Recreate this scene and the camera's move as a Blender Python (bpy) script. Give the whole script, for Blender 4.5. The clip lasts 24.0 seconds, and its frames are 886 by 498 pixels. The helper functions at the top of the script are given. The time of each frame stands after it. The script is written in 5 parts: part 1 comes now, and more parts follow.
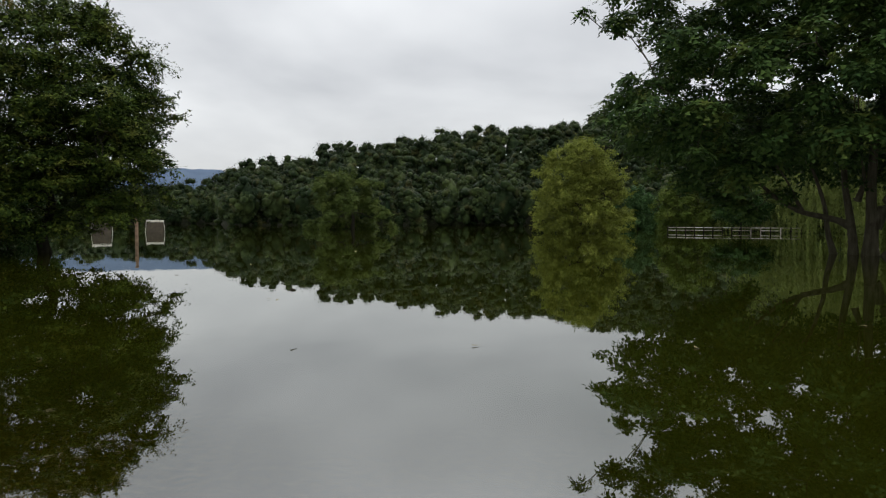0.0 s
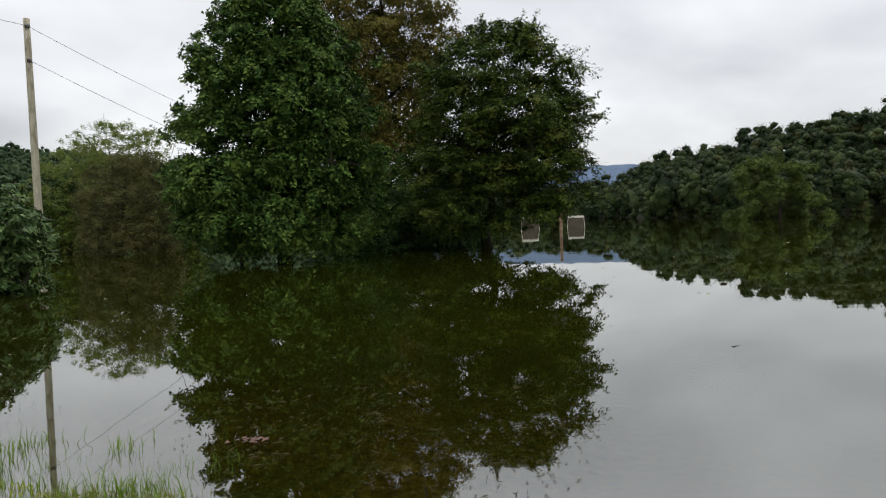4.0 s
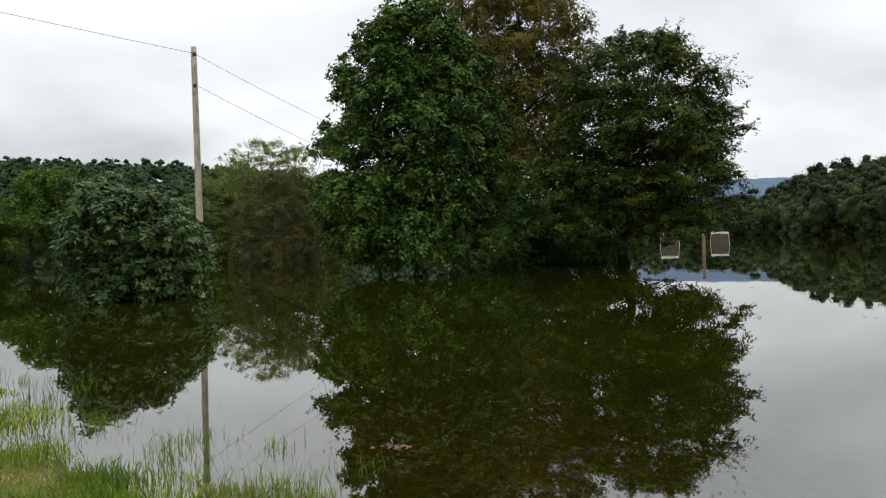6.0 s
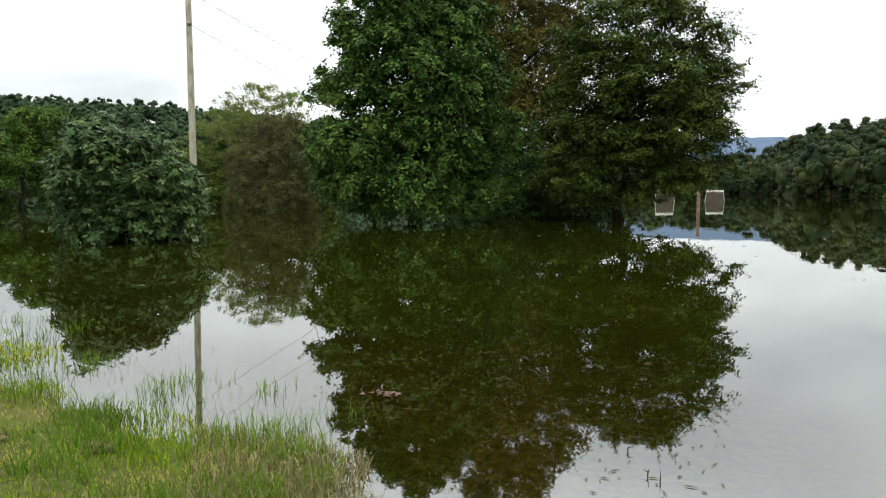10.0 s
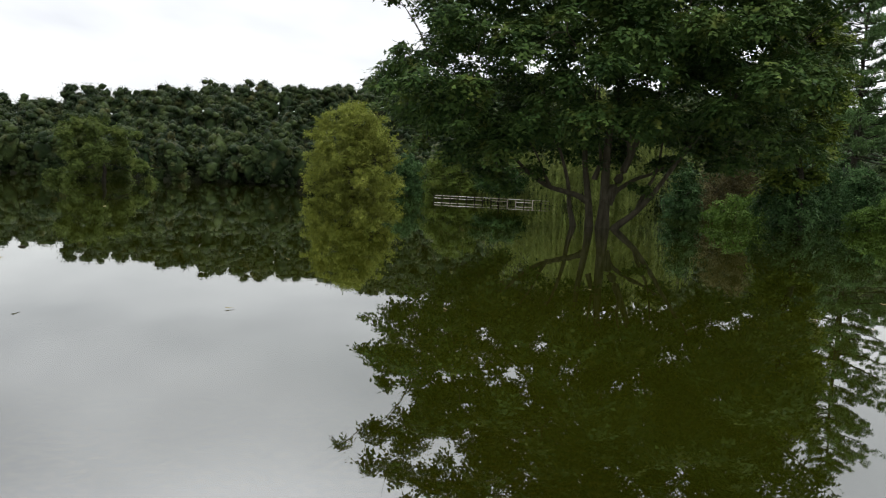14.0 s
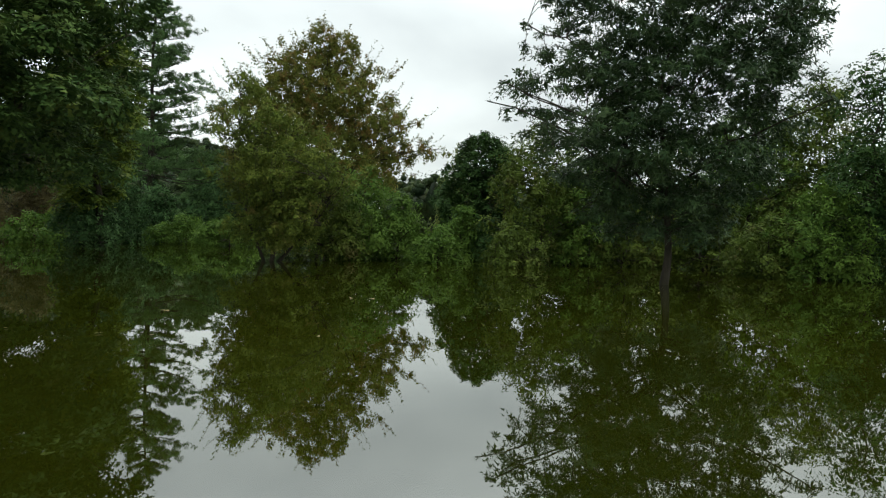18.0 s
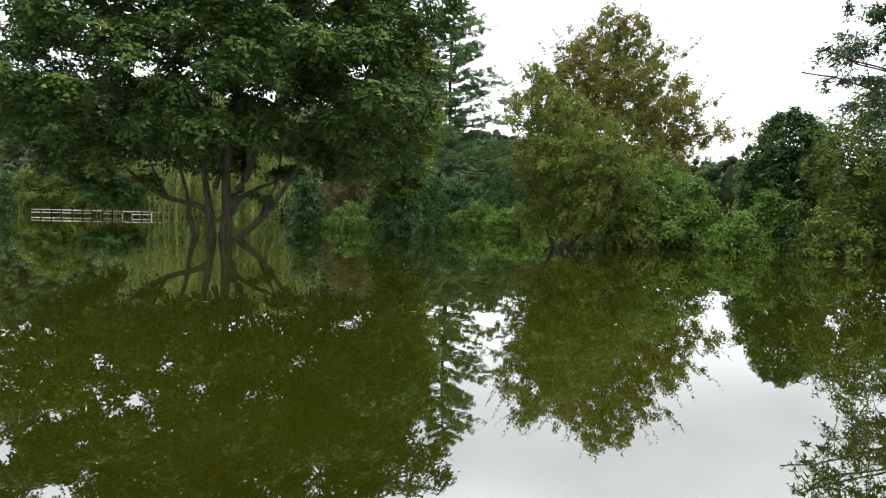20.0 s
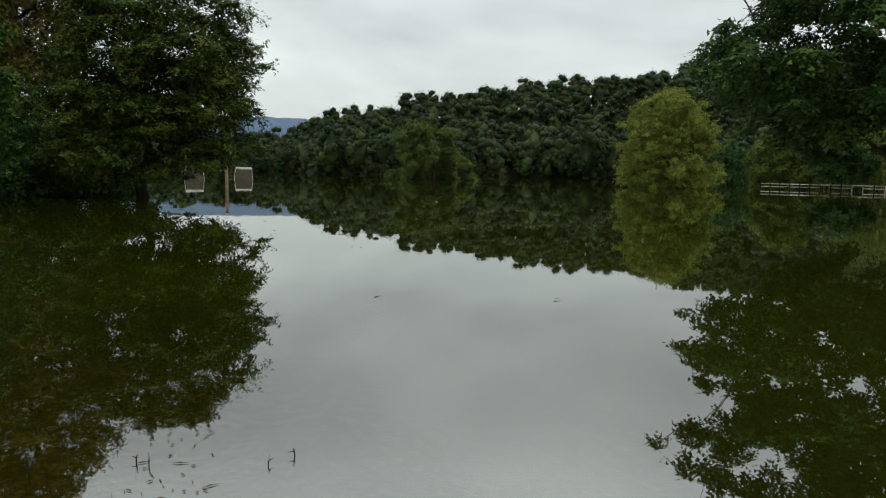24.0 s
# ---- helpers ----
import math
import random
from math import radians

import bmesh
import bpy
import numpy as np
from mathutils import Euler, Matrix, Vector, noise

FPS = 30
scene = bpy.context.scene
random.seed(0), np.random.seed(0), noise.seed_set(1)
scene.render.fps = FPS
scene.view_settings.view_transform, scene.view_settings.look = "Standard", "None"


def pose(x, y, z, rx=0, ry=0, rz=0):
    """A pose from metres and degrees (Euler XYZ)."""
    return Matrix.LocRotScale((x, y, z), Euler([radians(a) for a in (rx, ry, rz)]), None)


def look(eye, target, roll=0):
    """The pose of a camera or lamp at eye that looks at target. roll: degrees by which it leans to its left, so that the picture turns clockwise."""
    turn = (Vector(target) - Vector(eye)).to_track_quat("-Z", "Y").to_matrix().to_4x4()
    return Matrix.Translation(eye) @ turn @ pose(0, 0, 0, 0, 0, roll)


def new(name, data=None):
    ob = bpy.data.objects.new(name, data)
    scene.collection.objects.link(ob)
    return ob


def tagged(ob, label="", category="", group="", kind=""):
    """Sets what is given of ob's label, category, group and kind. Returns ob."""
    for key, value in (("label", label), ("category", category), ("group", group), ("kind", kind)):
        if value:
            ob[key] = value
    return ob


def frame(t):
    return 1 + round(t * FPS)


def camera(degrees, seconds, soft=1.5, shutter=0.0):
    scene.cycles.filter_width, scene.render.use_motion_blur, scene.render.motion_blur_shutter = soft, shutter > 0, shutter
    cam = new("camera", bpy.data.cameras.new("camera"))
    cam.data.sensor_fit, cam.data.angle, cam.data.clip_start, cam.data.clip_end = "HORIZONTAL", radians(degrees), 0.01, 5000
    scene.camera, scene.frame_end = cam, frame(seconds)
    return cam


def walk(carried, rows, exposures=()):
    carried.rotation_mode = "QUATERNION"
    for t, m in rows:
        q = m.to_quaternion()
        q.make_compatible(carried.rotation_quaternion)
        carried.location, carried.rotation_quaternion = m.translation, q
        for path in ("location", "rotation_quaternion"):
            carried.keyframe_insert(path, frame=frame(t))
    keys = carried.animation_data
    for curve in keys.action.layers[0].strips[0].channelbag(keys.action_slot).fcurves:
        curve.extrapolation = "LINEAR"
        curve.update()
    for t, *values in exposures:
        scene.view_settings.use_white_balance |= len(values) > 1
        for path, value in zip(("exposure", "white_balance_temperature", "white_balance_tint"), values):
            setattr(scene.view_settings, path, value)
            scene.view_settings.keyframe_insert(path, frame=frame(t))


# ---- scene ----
FIELD, ARM, EYE = 62.99, 0.46, 1.55
cam = camera(FIELD, 24.0, soft=1.2)
ROWS = [  # seconds, yaw, pitch, roll
    (0.0, 0.23, -2.40, -0.00),
    (0.5, 1.30, -2.22, 0.39),
    (1.0, 2.09, -2.43, 0.20),
    (1.5, 2.83, -2.98, -0.07),
    (2.0, 4.45, -2.45, -0.21),
    (2.5, 13.53, -0.85, 0.14),
    (3.0, 24.61, -0.11, 1.88),
    (3.5, 29.54, -1.79, 2.44),
    (5.5, 39.22, -1.34, 1.25),
    (6.0, 42.66, -0.88, 1.52),
    (6.5, 46.19, -1.81, 1.69),
    (7.0, 50.33, -2.38, 0.98),
    (7.5, 55.38, -3.20, 1.26),
    (8.0, 58.51, -3.37, 1.97),
    (8.5, 59.36, -3.52, 1.85),
    (9.0, 57.64, -3.72, 0.99),
    (9.5, 50.05, -3.99, 0.03),
    (10.0, 42.27, -4.80, -0.10),
    (10.5, 32.74, -5.86, -1.50),
    (12.5, 6.24, -6.57, -0.57),
    (13.0, -1.42, -6.19, -0.72),
    (13.5, -8.06, -5.43, -1.76),
    (14.0, -17.61, -4.88, -2.88),
    (14.5, -28.71, -4.58, -3.39),
    (15.0, -37.50, -4.04, -2.93),
    (15.5, -46.35, -3.23, -1.60),
    (16.0, -49.60, -2.92, -2.44),
    (16.5, -55.45, -1.71, -2.42),
    (17.0, -61.38, -1.51, -2.33),
    (17.5, -66.87, -1.26, -2.01),
    (18.0, -68.75, -1.29, -1.92),
    (18.5, -66.54, -1.62, -2.20),
    (19.0, -61.53, -2.08, -2.43),
    (19.5, -54.99, -2.51, -2.30),
    (20.0, -46.46, -3.00, -1.61),
    (20.5, -38.75, -3.02, -0.56),
    (21.0, -32.12, -3.65, -0.10),
    (21.5, -26.97, -3.93, -0.11),
    (22.0, -21.17, -4.48, -0.11),
    (22.5, -13.36, -6.05, 1.21),
    (23.0, -3.26, -5.83, 0.07),
    (23.5, 2.95, -6.50, -0.46),
    (24.0, 6.57, -6.30, -0.92),
]


def eye_pose(yaw, pitch, roll):
    """The camera is held ARM in front of somebody who turns on the spot."""
    return pose(-ARM * math.sin(radians(yaw)), ARM * math.cos(radians(yaw)), EYE, 90 + pitch, roll, yaw)


EXPOSURES = [  # seconds, stops, kelvin, tint
    (0.0, -0.2, 6500, 9), (3.0, -0.1, 6500, 10), (7.0, 0.1, 6500, 8), (8.0, -0.05, 6500, 6), (9.0, 0.25, 6500, 6), (10.0, 0.55, 6500, 5), (12.5, -0.1, 6500, 10), (13.5, 0.25, 6500, 10),
    (14.5, 0.8, 6500, 10), (15.0, 1.5, 6500, 10), (15.6, 1.2, 6500, 6), (17.0, 0.2, 6500, 0), (19.0, 0.5, 6500, 2), (20.0, 1.25, 6500, 9), (21.0, 1.4, 6500, 6),
    (22.0, 0.65, 6500, 0), (23.0, -0.12, 6500, 0), (24.0, -0.15, 6500, 1)]
walk(cam, [(t, eye_pose(a, b, c)) for t, a, b, c in ROWS], EXPOSURES)
SPREAD = 1.015  # of the plan's azimuths
SKY, SUN = 1.28, 0.5
CLOUD_DARK, CLOUD_LIGHT = (0.51, 0.52, 0.545), (0.84, 0.85, 0.865)
RIPPLE, WATER_IOR = 0.0006, 2.1
SILT_A, SILT_B = (0.0085, 0.0104, 0.0006), (0.0135, 0.0148, 0.0009)


# ---- world, sun ----
def build_world():
    w = bpy.data.worlds.new("overcast_sky")
    scene.world = w
    w.use_nodes = True
    nt = w.node_tree
    nt.nodes.clear()
    n, l = nt.nodes, nt.links
    out = n.new("ShaderNodeOutputWorld")
    bg = n.new("ShaderNodeBackground")
    sky = n.new("ShaderNodeTexSky")
    sky.sky_type, sky.sun_disc = "NISHITA", False
    sky.sun_elevation, sky.sun_rotation = radians(50), radians(20)
    skym = n.new("ShaderNodeVectorMath")
    skym.operation = "SCALE"
    skym.inputs["Scale"].default_value = 0.10
    l.new(sky.outputs[0], skym.inputs[0])
    tc = n.new("ShaderNodeTexCoord")
    sep = n.new("ShaderNodeSeparateXYZ")
    l.new(tc.outputs["Generated"], sep.inputs[0])
    zz = n.new("ShaderNodeMath")
    zz.operation = "ABSOLUTE"
    l.new(sep.outputs[2], zz.inputs[0])
    zp = n.new("ShaderNodeMath")
    zp.operation = "ADD"
    zp.inputs[1].default_value = 0.30
    l.new(zz.outputs[0], zp.inputs[0])
    dx, dy = n.new("ShaderNodeMath"), n.new("ShaderNodeMath")
    for m, s in ((dx, 0), (dy, 1)):
        m.operation = "DIVIDE"
        l.new(sep.outputs[s], m.inputs[0])
        l.new(zp.outputs[0], m.inputs[1])
    com = n.new("ShaderNodeCombineXYZ")
    l.new(dx.outputs[0], com.inputs[0])
    l.new(dy.outputs[0], com.inputs[1])
    na = n.new("ShaderNodeTexNoise")
    na.inputs["Scale"].default_value, na.inputs["Detail"].default_value = 1.15, 5
    na.inputs["Roughness"].default_value, na.inputs["Distortion"].default_value = 0.45, 0.2
    l.new(com.outputs[0], na.inputs["Vector"])
    ramp = n.new("ShaderNodeValToRGB")
    ramp.color_ramp.elements[0].position, ramp.color_ramp.elements[0].color = 0.34, (*CLOUD_DARK, 1)
    ramp.color_ramp.elements[1].position, ramp.color_ramp.elements[1].color = 0.64, (*CLOUD_LIGHT, 1)
    l.new(na.outputs["Fac"], ramp.inputs[0])
    mix = n.new("ShaderNodeMix")
    mix.data_type = "RGBA"
    mix.inputs["Factor"].default_value = 0.93
    l.new(skym.outputs[0], mix.inputs["A"])
    l.new(ramp.outputs[0], mix.inputs["B"])
    # an overcast sky is brighter overhead than at the horizon
    grow = n.new("ShaderNodeFloatCurve")
    pts = grow.mapping.curves[0].points
    pts[0].location, pts[1].location = (0.0, 0.82 / 3), (1.0, 2.6 / 3)
    pts.new(0.15, 0.95 / 3)
    pts.new(0.30, 1.10 / 3)
    pts.new(0.45, 1.85 / 3)
    grow.mapping.update()
    l.new(zz.outputs[0], grow.inputs["Value"])
    times3 = n.new("ShaderNodeMath")
    times3.operation = "MULTIPLY"
    times3.inputs[1].default_value = 3.0
    l.new(grow.outputs[0], times3.inputs[0])
    tint = n.new("ShaderNodeVectorMath")
    tint.operation = "SCALE"
    l.new(mix.outputs["Result"], tint.inputs[0])
    l.new(times3.outputs[0], tint.inputs["Scale"])
    l.new(tint.outputs[0], bg.inputs["Color"])
    bg.inputs["Strength"].default_value = SKY
    l.new(bg.outputs[0], out.inputs[0])
    lamp = bpy.data.lights.new("sun", "SUN")
    lamp.energy, lamp.angle, lamp.color = SUN, radians(30), (1.0, 0.97, 0.92)
    s = new("sun", lamp)
    s.matrix_world = look((0, 0, 60), (-12, -30, 0))


build_world()


# ---- materials ----
def material(name):
    m = bpy.data.materials.new(name)
    m.use_nodes = True
    nt = m.node_tree
    b = nt.nodes["Principled BSDF"]
    return m, nt, b


def noise_node(nt, scale, detail=4, rough=0.55, vec=None):
    t = nt.nodes.new("ShaderNodeTexNoise")
    t.inputs["Scale"].default_value, t.inputs["Detail"].default_value, t.inputs["Roughness"].default_value = scale, detail, rough
    if vec is None:
        tc = nt.nodes.new("ShaderNodeTexCoord")
        vec = tc.outputs["Object"]
    nt.links.new(vec, t.inputs["Vector"])
    return t


def ramp_node(nt, src, stops):
    r = nt.nodes.new("ShaderNodeValToRGB")
    e = r.color_ramp.elements
    while len(e) < len(stops):
        e.new(0.5)
    for el, (p, c) in zip(e, stops):
        el.position, el.color = p, (*c, 1)
    nt.links.new(src, r.inputs[0])
    return r


def mix_node(nt, fac, a, b, mode="MIX"):
    m = nt.nodes.new("ShaderNodeMix")
    m.data_type, m.blend_type = "RGBA", mode
    for key, v in (("Factor", fac), ("A", a), ("B", b)):
        if isinstance(v, (int, float)):
            m.inputs[key].default_value = v
        elif isinstance(v, tuple):
            m.inputs[key].default_value = (*v, 1)
        else:
            nt.links.new(v, m.inputs[key])
    return m.outputs["Result"]


def leaf_material(name, dark, mid, light, odd=None, odd_share=0.0, through_light=0.16, gloss=0.62, clump=0.5, speckle=0.4, shine=0.05, grain=0.0):
    m, nt, b = material(name)
    geo = nt.nodes.new("ShaderNodeNewGeometry")
    r = ramp_node(nt, geo.outputs["Random Per Island"], [(0.0, dark), (0.5, mid), (1.0, light)])
    big = noise_node(nt, clump, 3)
    rb = ramp_node(nt, big.outputs["Fac"], [(0.35, dark), (0.5, mid), (0.68, light)])
    col = mix_node(nt, 1 - speckle, r.outputs[0], rb.outputs[0])
    if odd:
        sp = noise_node(nt, clump * 1.7, 2)
        th = ramp_node(nt, sp.outputs["Fac"], [(0.62 - odd_share, (0, 0, 0)), (0.78 - odd_share, (1, 1, 1))])
        col = mix_node(nt, th.outputs[0], col, odd)
    if grain:
        # leaf-scale mottle and relief
        fine = noise_node(nt, grain, 4, 0.75)
        rf = ramp_node(nt, fine.outputs["Fac"], [(0.36, (0.6, 0.6, 0.6)), (0.5, (0.97, 0.97, 0.97)), (0.64, (1.4, 1.4, 1.35))])
        col = mix_node(nt, 1.0, col, rf.outputs[0], "MULTIPLY")
        bump = nt.nodes.new("ShaderNodeBump")
        bump.inputs["Strength"].default_value, bump.inputs["Distance"].default_value = 0.5, 0.4
        nt.links.new(fine.outputs["Fac"], bump.inputs["Height"])
        nt.links.new(bump.outputs[0], b.inputs["Normal"])
    nt.links.new(col, b.inputs["Base Color"])
    b.inputs["Roughness"].default_value = gloss
    b.inputs["Specular IOR Level"].default_value = shine
    tr = nt.nodes.new("ShaderNodeBsdfTranslucent")
    nt.links.new(mix_node(nt, 0.4, col, mid), tr.inputs["Color"])
    ms = nt.nodes.new("ShaderNodeMixShader")
    ms.inputs[0].default_value = through_light
    nt.links.new(b.outputs[0], ms.inputs[1])
    nt.links.new(tr.outputs[0], ms.inputs[2])
    nt.links.new(ms.outputs[0], nt.nodes["Material Output"].inputs[0])
    return m


def bark_material(name, dark, light, scale=6.0):
    m, nt, b = material(name)
    tc = nt.nodes.new("ShaderNodeTexCoord")
    mp = nt.nodes.new("ShaderNodeMapping")
    mp.inputs["Scale"].default_value = (1, 1, 0.22)
    nt.links.new(tc.outputs["Object"], mp.inputs[0])
    a = noise_node(nt, scale, 6, 0.65, mp.outputs[0])
    c = noise_node(nt, 1.1, 3)
    r = ramp_node(nt, a.outputs["Fac"], [(0.35, dark), (0.62, light)])
    col = mix_node(nt, mix_node(nt, 0.6, (0, 0, 0), c.outputs["Fac"]), r.outputs[0], (light[0] * 0.8, light[1] * 0.95, light[2] * 0.75))
    nt.links.new(col, b.inputs["Base Color"])
    b.inputs["Roughness"].default_value = 0.95
    b.inputs["Specular IOR Level"].default_value = 0.08
    bump = nt.nodes.new("ShaderNodeBump")
    bump.inputs["Strength"].default_value, bump.inputs["Distance"].default_value = 0.7, 0.04
    nt.links.new(a.outputs["Fac"], bump.inputs["Height"])
    nt.links.new(bump.outputs[0], b.inputs["Normal"])
    return m


def plain_material(name, a, b_, scale=8.0, rough=0.7, metal=0.0):
    m, nt, b = material(name)
    t = noise_node(nt, scale, 5)
    r = ramp_node(nt, t.outputs["Fac"], [(0.35, a), (0.65, b_)])
    nt.links.new(r.outputs[0], b.inputs["Base Color"])
    b.inputs["Roughness"].default_value, b.inputs["Metallic"].default_value = rough, metal
    bump = nt.nodes.new("ShaderNodeBump")
    bump.inputs["Strength"].default_value, bump.inputs["Distance"].default_value = 0.25, 0.01
    nt.links.new(t.outputs["Fac"], bump.inputs["Height"])
    nt.links.new(bump.outputs[0], b.inputs["Normal"])
    return m


M_MAPLE = leaf_material("maple_leaves", (0.012, 0.027, 0.008), (0.032, 0.063, 0.015), (0.084, 0.130, 0.030), (0.10, 0.12, 0.024), 0.05, 0.15, speckle=0.6)
M_OAK = leaf_material("oak_leaves", (0.009, 0.019, 0.004), (0.027, 0.048, 0.008), (0.104, 0.136, 0.020), (0.13, 0.135, 0.026), 0.05, 0.11, speckle=0.72)
M_COTTON = leaf_material("cottonwood_leaves", (0.007, 0.018, 0.004), (0.025, 0.057, 0.010), (0.125, 0.190, 0.038), (0.12, 0.175, 0.030), 0.03, 0.12, speckle=0.74)
M_BROWN = leaf_material("rust_leaves", (0.056, 0.056, 0.012), (0.100, 0.090, 0.018), (0.155, 0.118, 0.026), (0.06, 0.08, 0.02), 0.08)
M_BUSH = leaf_material("bush_leaves", (0.012, 0.030, 0.008), (0.034, 0.068, 0.017), (0.115, 0.165, 0.052), (0.08, 0.12, 0.025), 0.0, 0.12, 0.5, speckle=0.75, shine=0.12)
M_YELLOW = leaf_material("yellow_leaves", (0.072, 0.092, 0.016), (0.138, 0.162, 0.027), (0.230, 0.245, 0.048), None, 0, 0.3, speckle=0.65)
M_BIRCH = leaf_material("birch_leaves", (0.036, 0.058, 0.010), (0.078, 0.106, 0.017), (0.155, 0.180, 0.032), (0.135, 0.108, 0.030), 0.05, 0.28, speckle=0.65)
M_ORANGE = leaf_material("orange_leaves", (0.040, 0.054, 0.010), (0.084, 0.098, 0.017), (0.150, 0.150, 0.030), (0.150, 0.092, 0.026), 0.11, 0.26, speckle=0.65)
M_PINE = leaf_material("pine_needles", (0.026, 0.058, 0.018), (0.054, 0.102, 0.030), (0.105, 0.165, 0.052), None, 0, 0.2, 0.5, speckle=0.6)
M_ROAK = leaf_material("pin_oak_leaves", (0.010, 0.024, 0.008), (0.022, 0.044, 0.013), (0.052, 0.078, 0.026), None, 0, 0.14, 0.5, speckle=0.6, shine=0.10)
M_DARK = leaf_material("dark_leaves", (0.010, 0.026, 0.007), (0.022, 0.048, 0.011), (0.048, 0.086, 0.019), None, 0, 0.13, speckle=0.6)
M_GREEN = leaf_material("fresh_leaves", (0.026, 0.056, 0.009), (0.058, 0.104, 0.016), (0.115, 0.175, 0.030), None, 0, 0.25, speckle=0.55)
M_OLIVE = leaf_material("olive_leaves", (0.024, 0.040, 0.008), (0.052, 0.077, 0.011), (0.105, 0.134, 0.024), (0.085, 0.07, 0.025), 0.03, 0.2, speckle=0.55)
M_WILLOW = leaf_material("willow_leaves", (0.074, 0.102, 0.024), (0.122, 0.152, 0.036), (0.175, 0.200, 0.056), None, 0, 0.4)
M_DWILLOW = leaf_material("shaded_willow_leaves", (0.046, 0.080, 0.018), (0.110, 0.158, 0.038), (0.200, 0.250, 0.072), None, 0, 0.3, clump=0.8)
M_RTWIG = leaf_material("reddish_twigs", (0.045, 0.040, 0.016), (0.070, 0.059, 0.022), (0.098, 0.080, 0.030), None, 0, 0.15)
M_TWIG = leaf_material("brown_twigs", (0.040, 0.041, 0.014), (0.068, 0.068, 0.022), (0.104, 0.100, 0.034), (0.09, 0.07, 0.027), 0.05, 0.15)
M_FOREST = leaf_material("forest_leaves", (0.006, 0.013, 0.005), (0.015, 0.026, 0.009), (0.052, 0.070, 0.020), (0.056, 0.055, 0.019), 0.05, 0.06, clump=0.17, speckle=0.35, grain=0.9)
# distance haze put into the leaf colours: paler darks than on the hillside
M_HAZE_FOREST = leaf_material("hazy_ridge_forest_leaves", (0.013, 0.027, 0.012), (0.025, 0.044, 0.018), (0.046, 0.072, 0.029), None, 0, 0.06, clump=0.09, speckle=0.35, grain=0.5)
M_ISLE = leaf_material("island_leaves", (0.024, 0.040, 0.009), (0.056, 0.081, 0.016), (0.120, 0.146, 0.034), None, 0, 0.2, speckle=0.55)
M_BANK = leaf_material("bank_tree_leaves", (0.046, 0.062, 0.009), (0.098, 0.120, 0.016), (0.180, 0.192, 0.032), (0.14, 0.09, 0.028), 0.03, 0.4)
M_LIME = leaf_material("yellow_maple_leaves", (0.030, 0.054, 0.008), (0.074, 0.108, 0.014), (0.140, 0.170, 0.024), None, 0, 0.22, speckle=0.6)
M_HOLLY = leaf_material("blue_green_leaves", (0.013, 0.035, 0.011), (0.030, 0.064, 0.020), (0.064, 0.112, 0.034), None, 0, 0.15, speckle=0.6)
M_BARK = bark_material("grey_brown_bark", (0.024, 0.020, 0.013), (0.080, 0.068, 0.048))
M_DBARK = bark_material("dark_bark", (0.011, 0.009, 0.007), (0.036, 0.030, 0.023))
M_POLE = bark_material("weathered_pole_wood", (0.16, 0.13, 0.10), (0.40, 0.35, 0.28), 9)
M_PANEL = plain_material("brown_board", (0.030, 0.022, 0.011), (0.056, 0.041, 0.022), 2.5)
M_WHITE = plain_material("dirty_white_paint", (0.36, 0.33, 0.27), (0.60, 0.57, 0.49), 3.0, 0.6)
M_RAIL = plain_material("weathered_rail_paint", (0.14, 0.125, 0.095), (0.42, 0.38, 0.30), 0.8, 0.8)
M_RUST = plain_material("brown_post_wood", (0.13, 0.075, 0.045), (0.24, 0.15, 0.09), 4.0)
M_WIRE = plain_material("aluminium_cable", (0.05, 0.05, 0.05), (0.11, 0.11, 0.11), 9.0, 0.6, 0.3)
M_IRON = plain_material("dark_iron", (0.03, 0.03, 0.032), (0.07, 0.065, 0.06), 9.0, 0.6, 0.5)
M_STRAW = leaf_material("floating_straw", (0.028, 0.025, 0.010), (0.050, 0.043, 0.018), (0.085, 0.072, 0.032), None, 0, 0.1)
M_CLOD = leaf_material("straw", (0.09, 0.075, 0.032), (0.17, 0.145, 0.065), (0.28, 0.24, 0.12), None, 0, 0.1, speckle=0.8)
M_DEAD = plain_material("dead_leaf", (0.045, 0.016, 0.006), (0.085, 0.032, 0.012), 20.0)
M_GRASS = leaf_material("grass_blades", (0.046, 0.096, 0.005), (0.190, 0.275, 0.014), (0.390, 0.445, 0.040), (0.42, 0.34, 0.09), 0.12, 0.34, 0.6, clump=1.3, speckle=0.7)
M_REED = leaf_material("wet_grass_blades", (0.05, 0.10, 0.010), (0.09, 0.16, 0.011), (0.17, 0.24, 0.04), None, 0, 0.25)
# the blue of distance haze is painted into the ridge's base colour
M_HAZE_BLUE = plain_material("haze_blue_ridge", (0.040, 0.070, 0.120), (0.055, 0.090, 0.145), 0.02, 1.0)


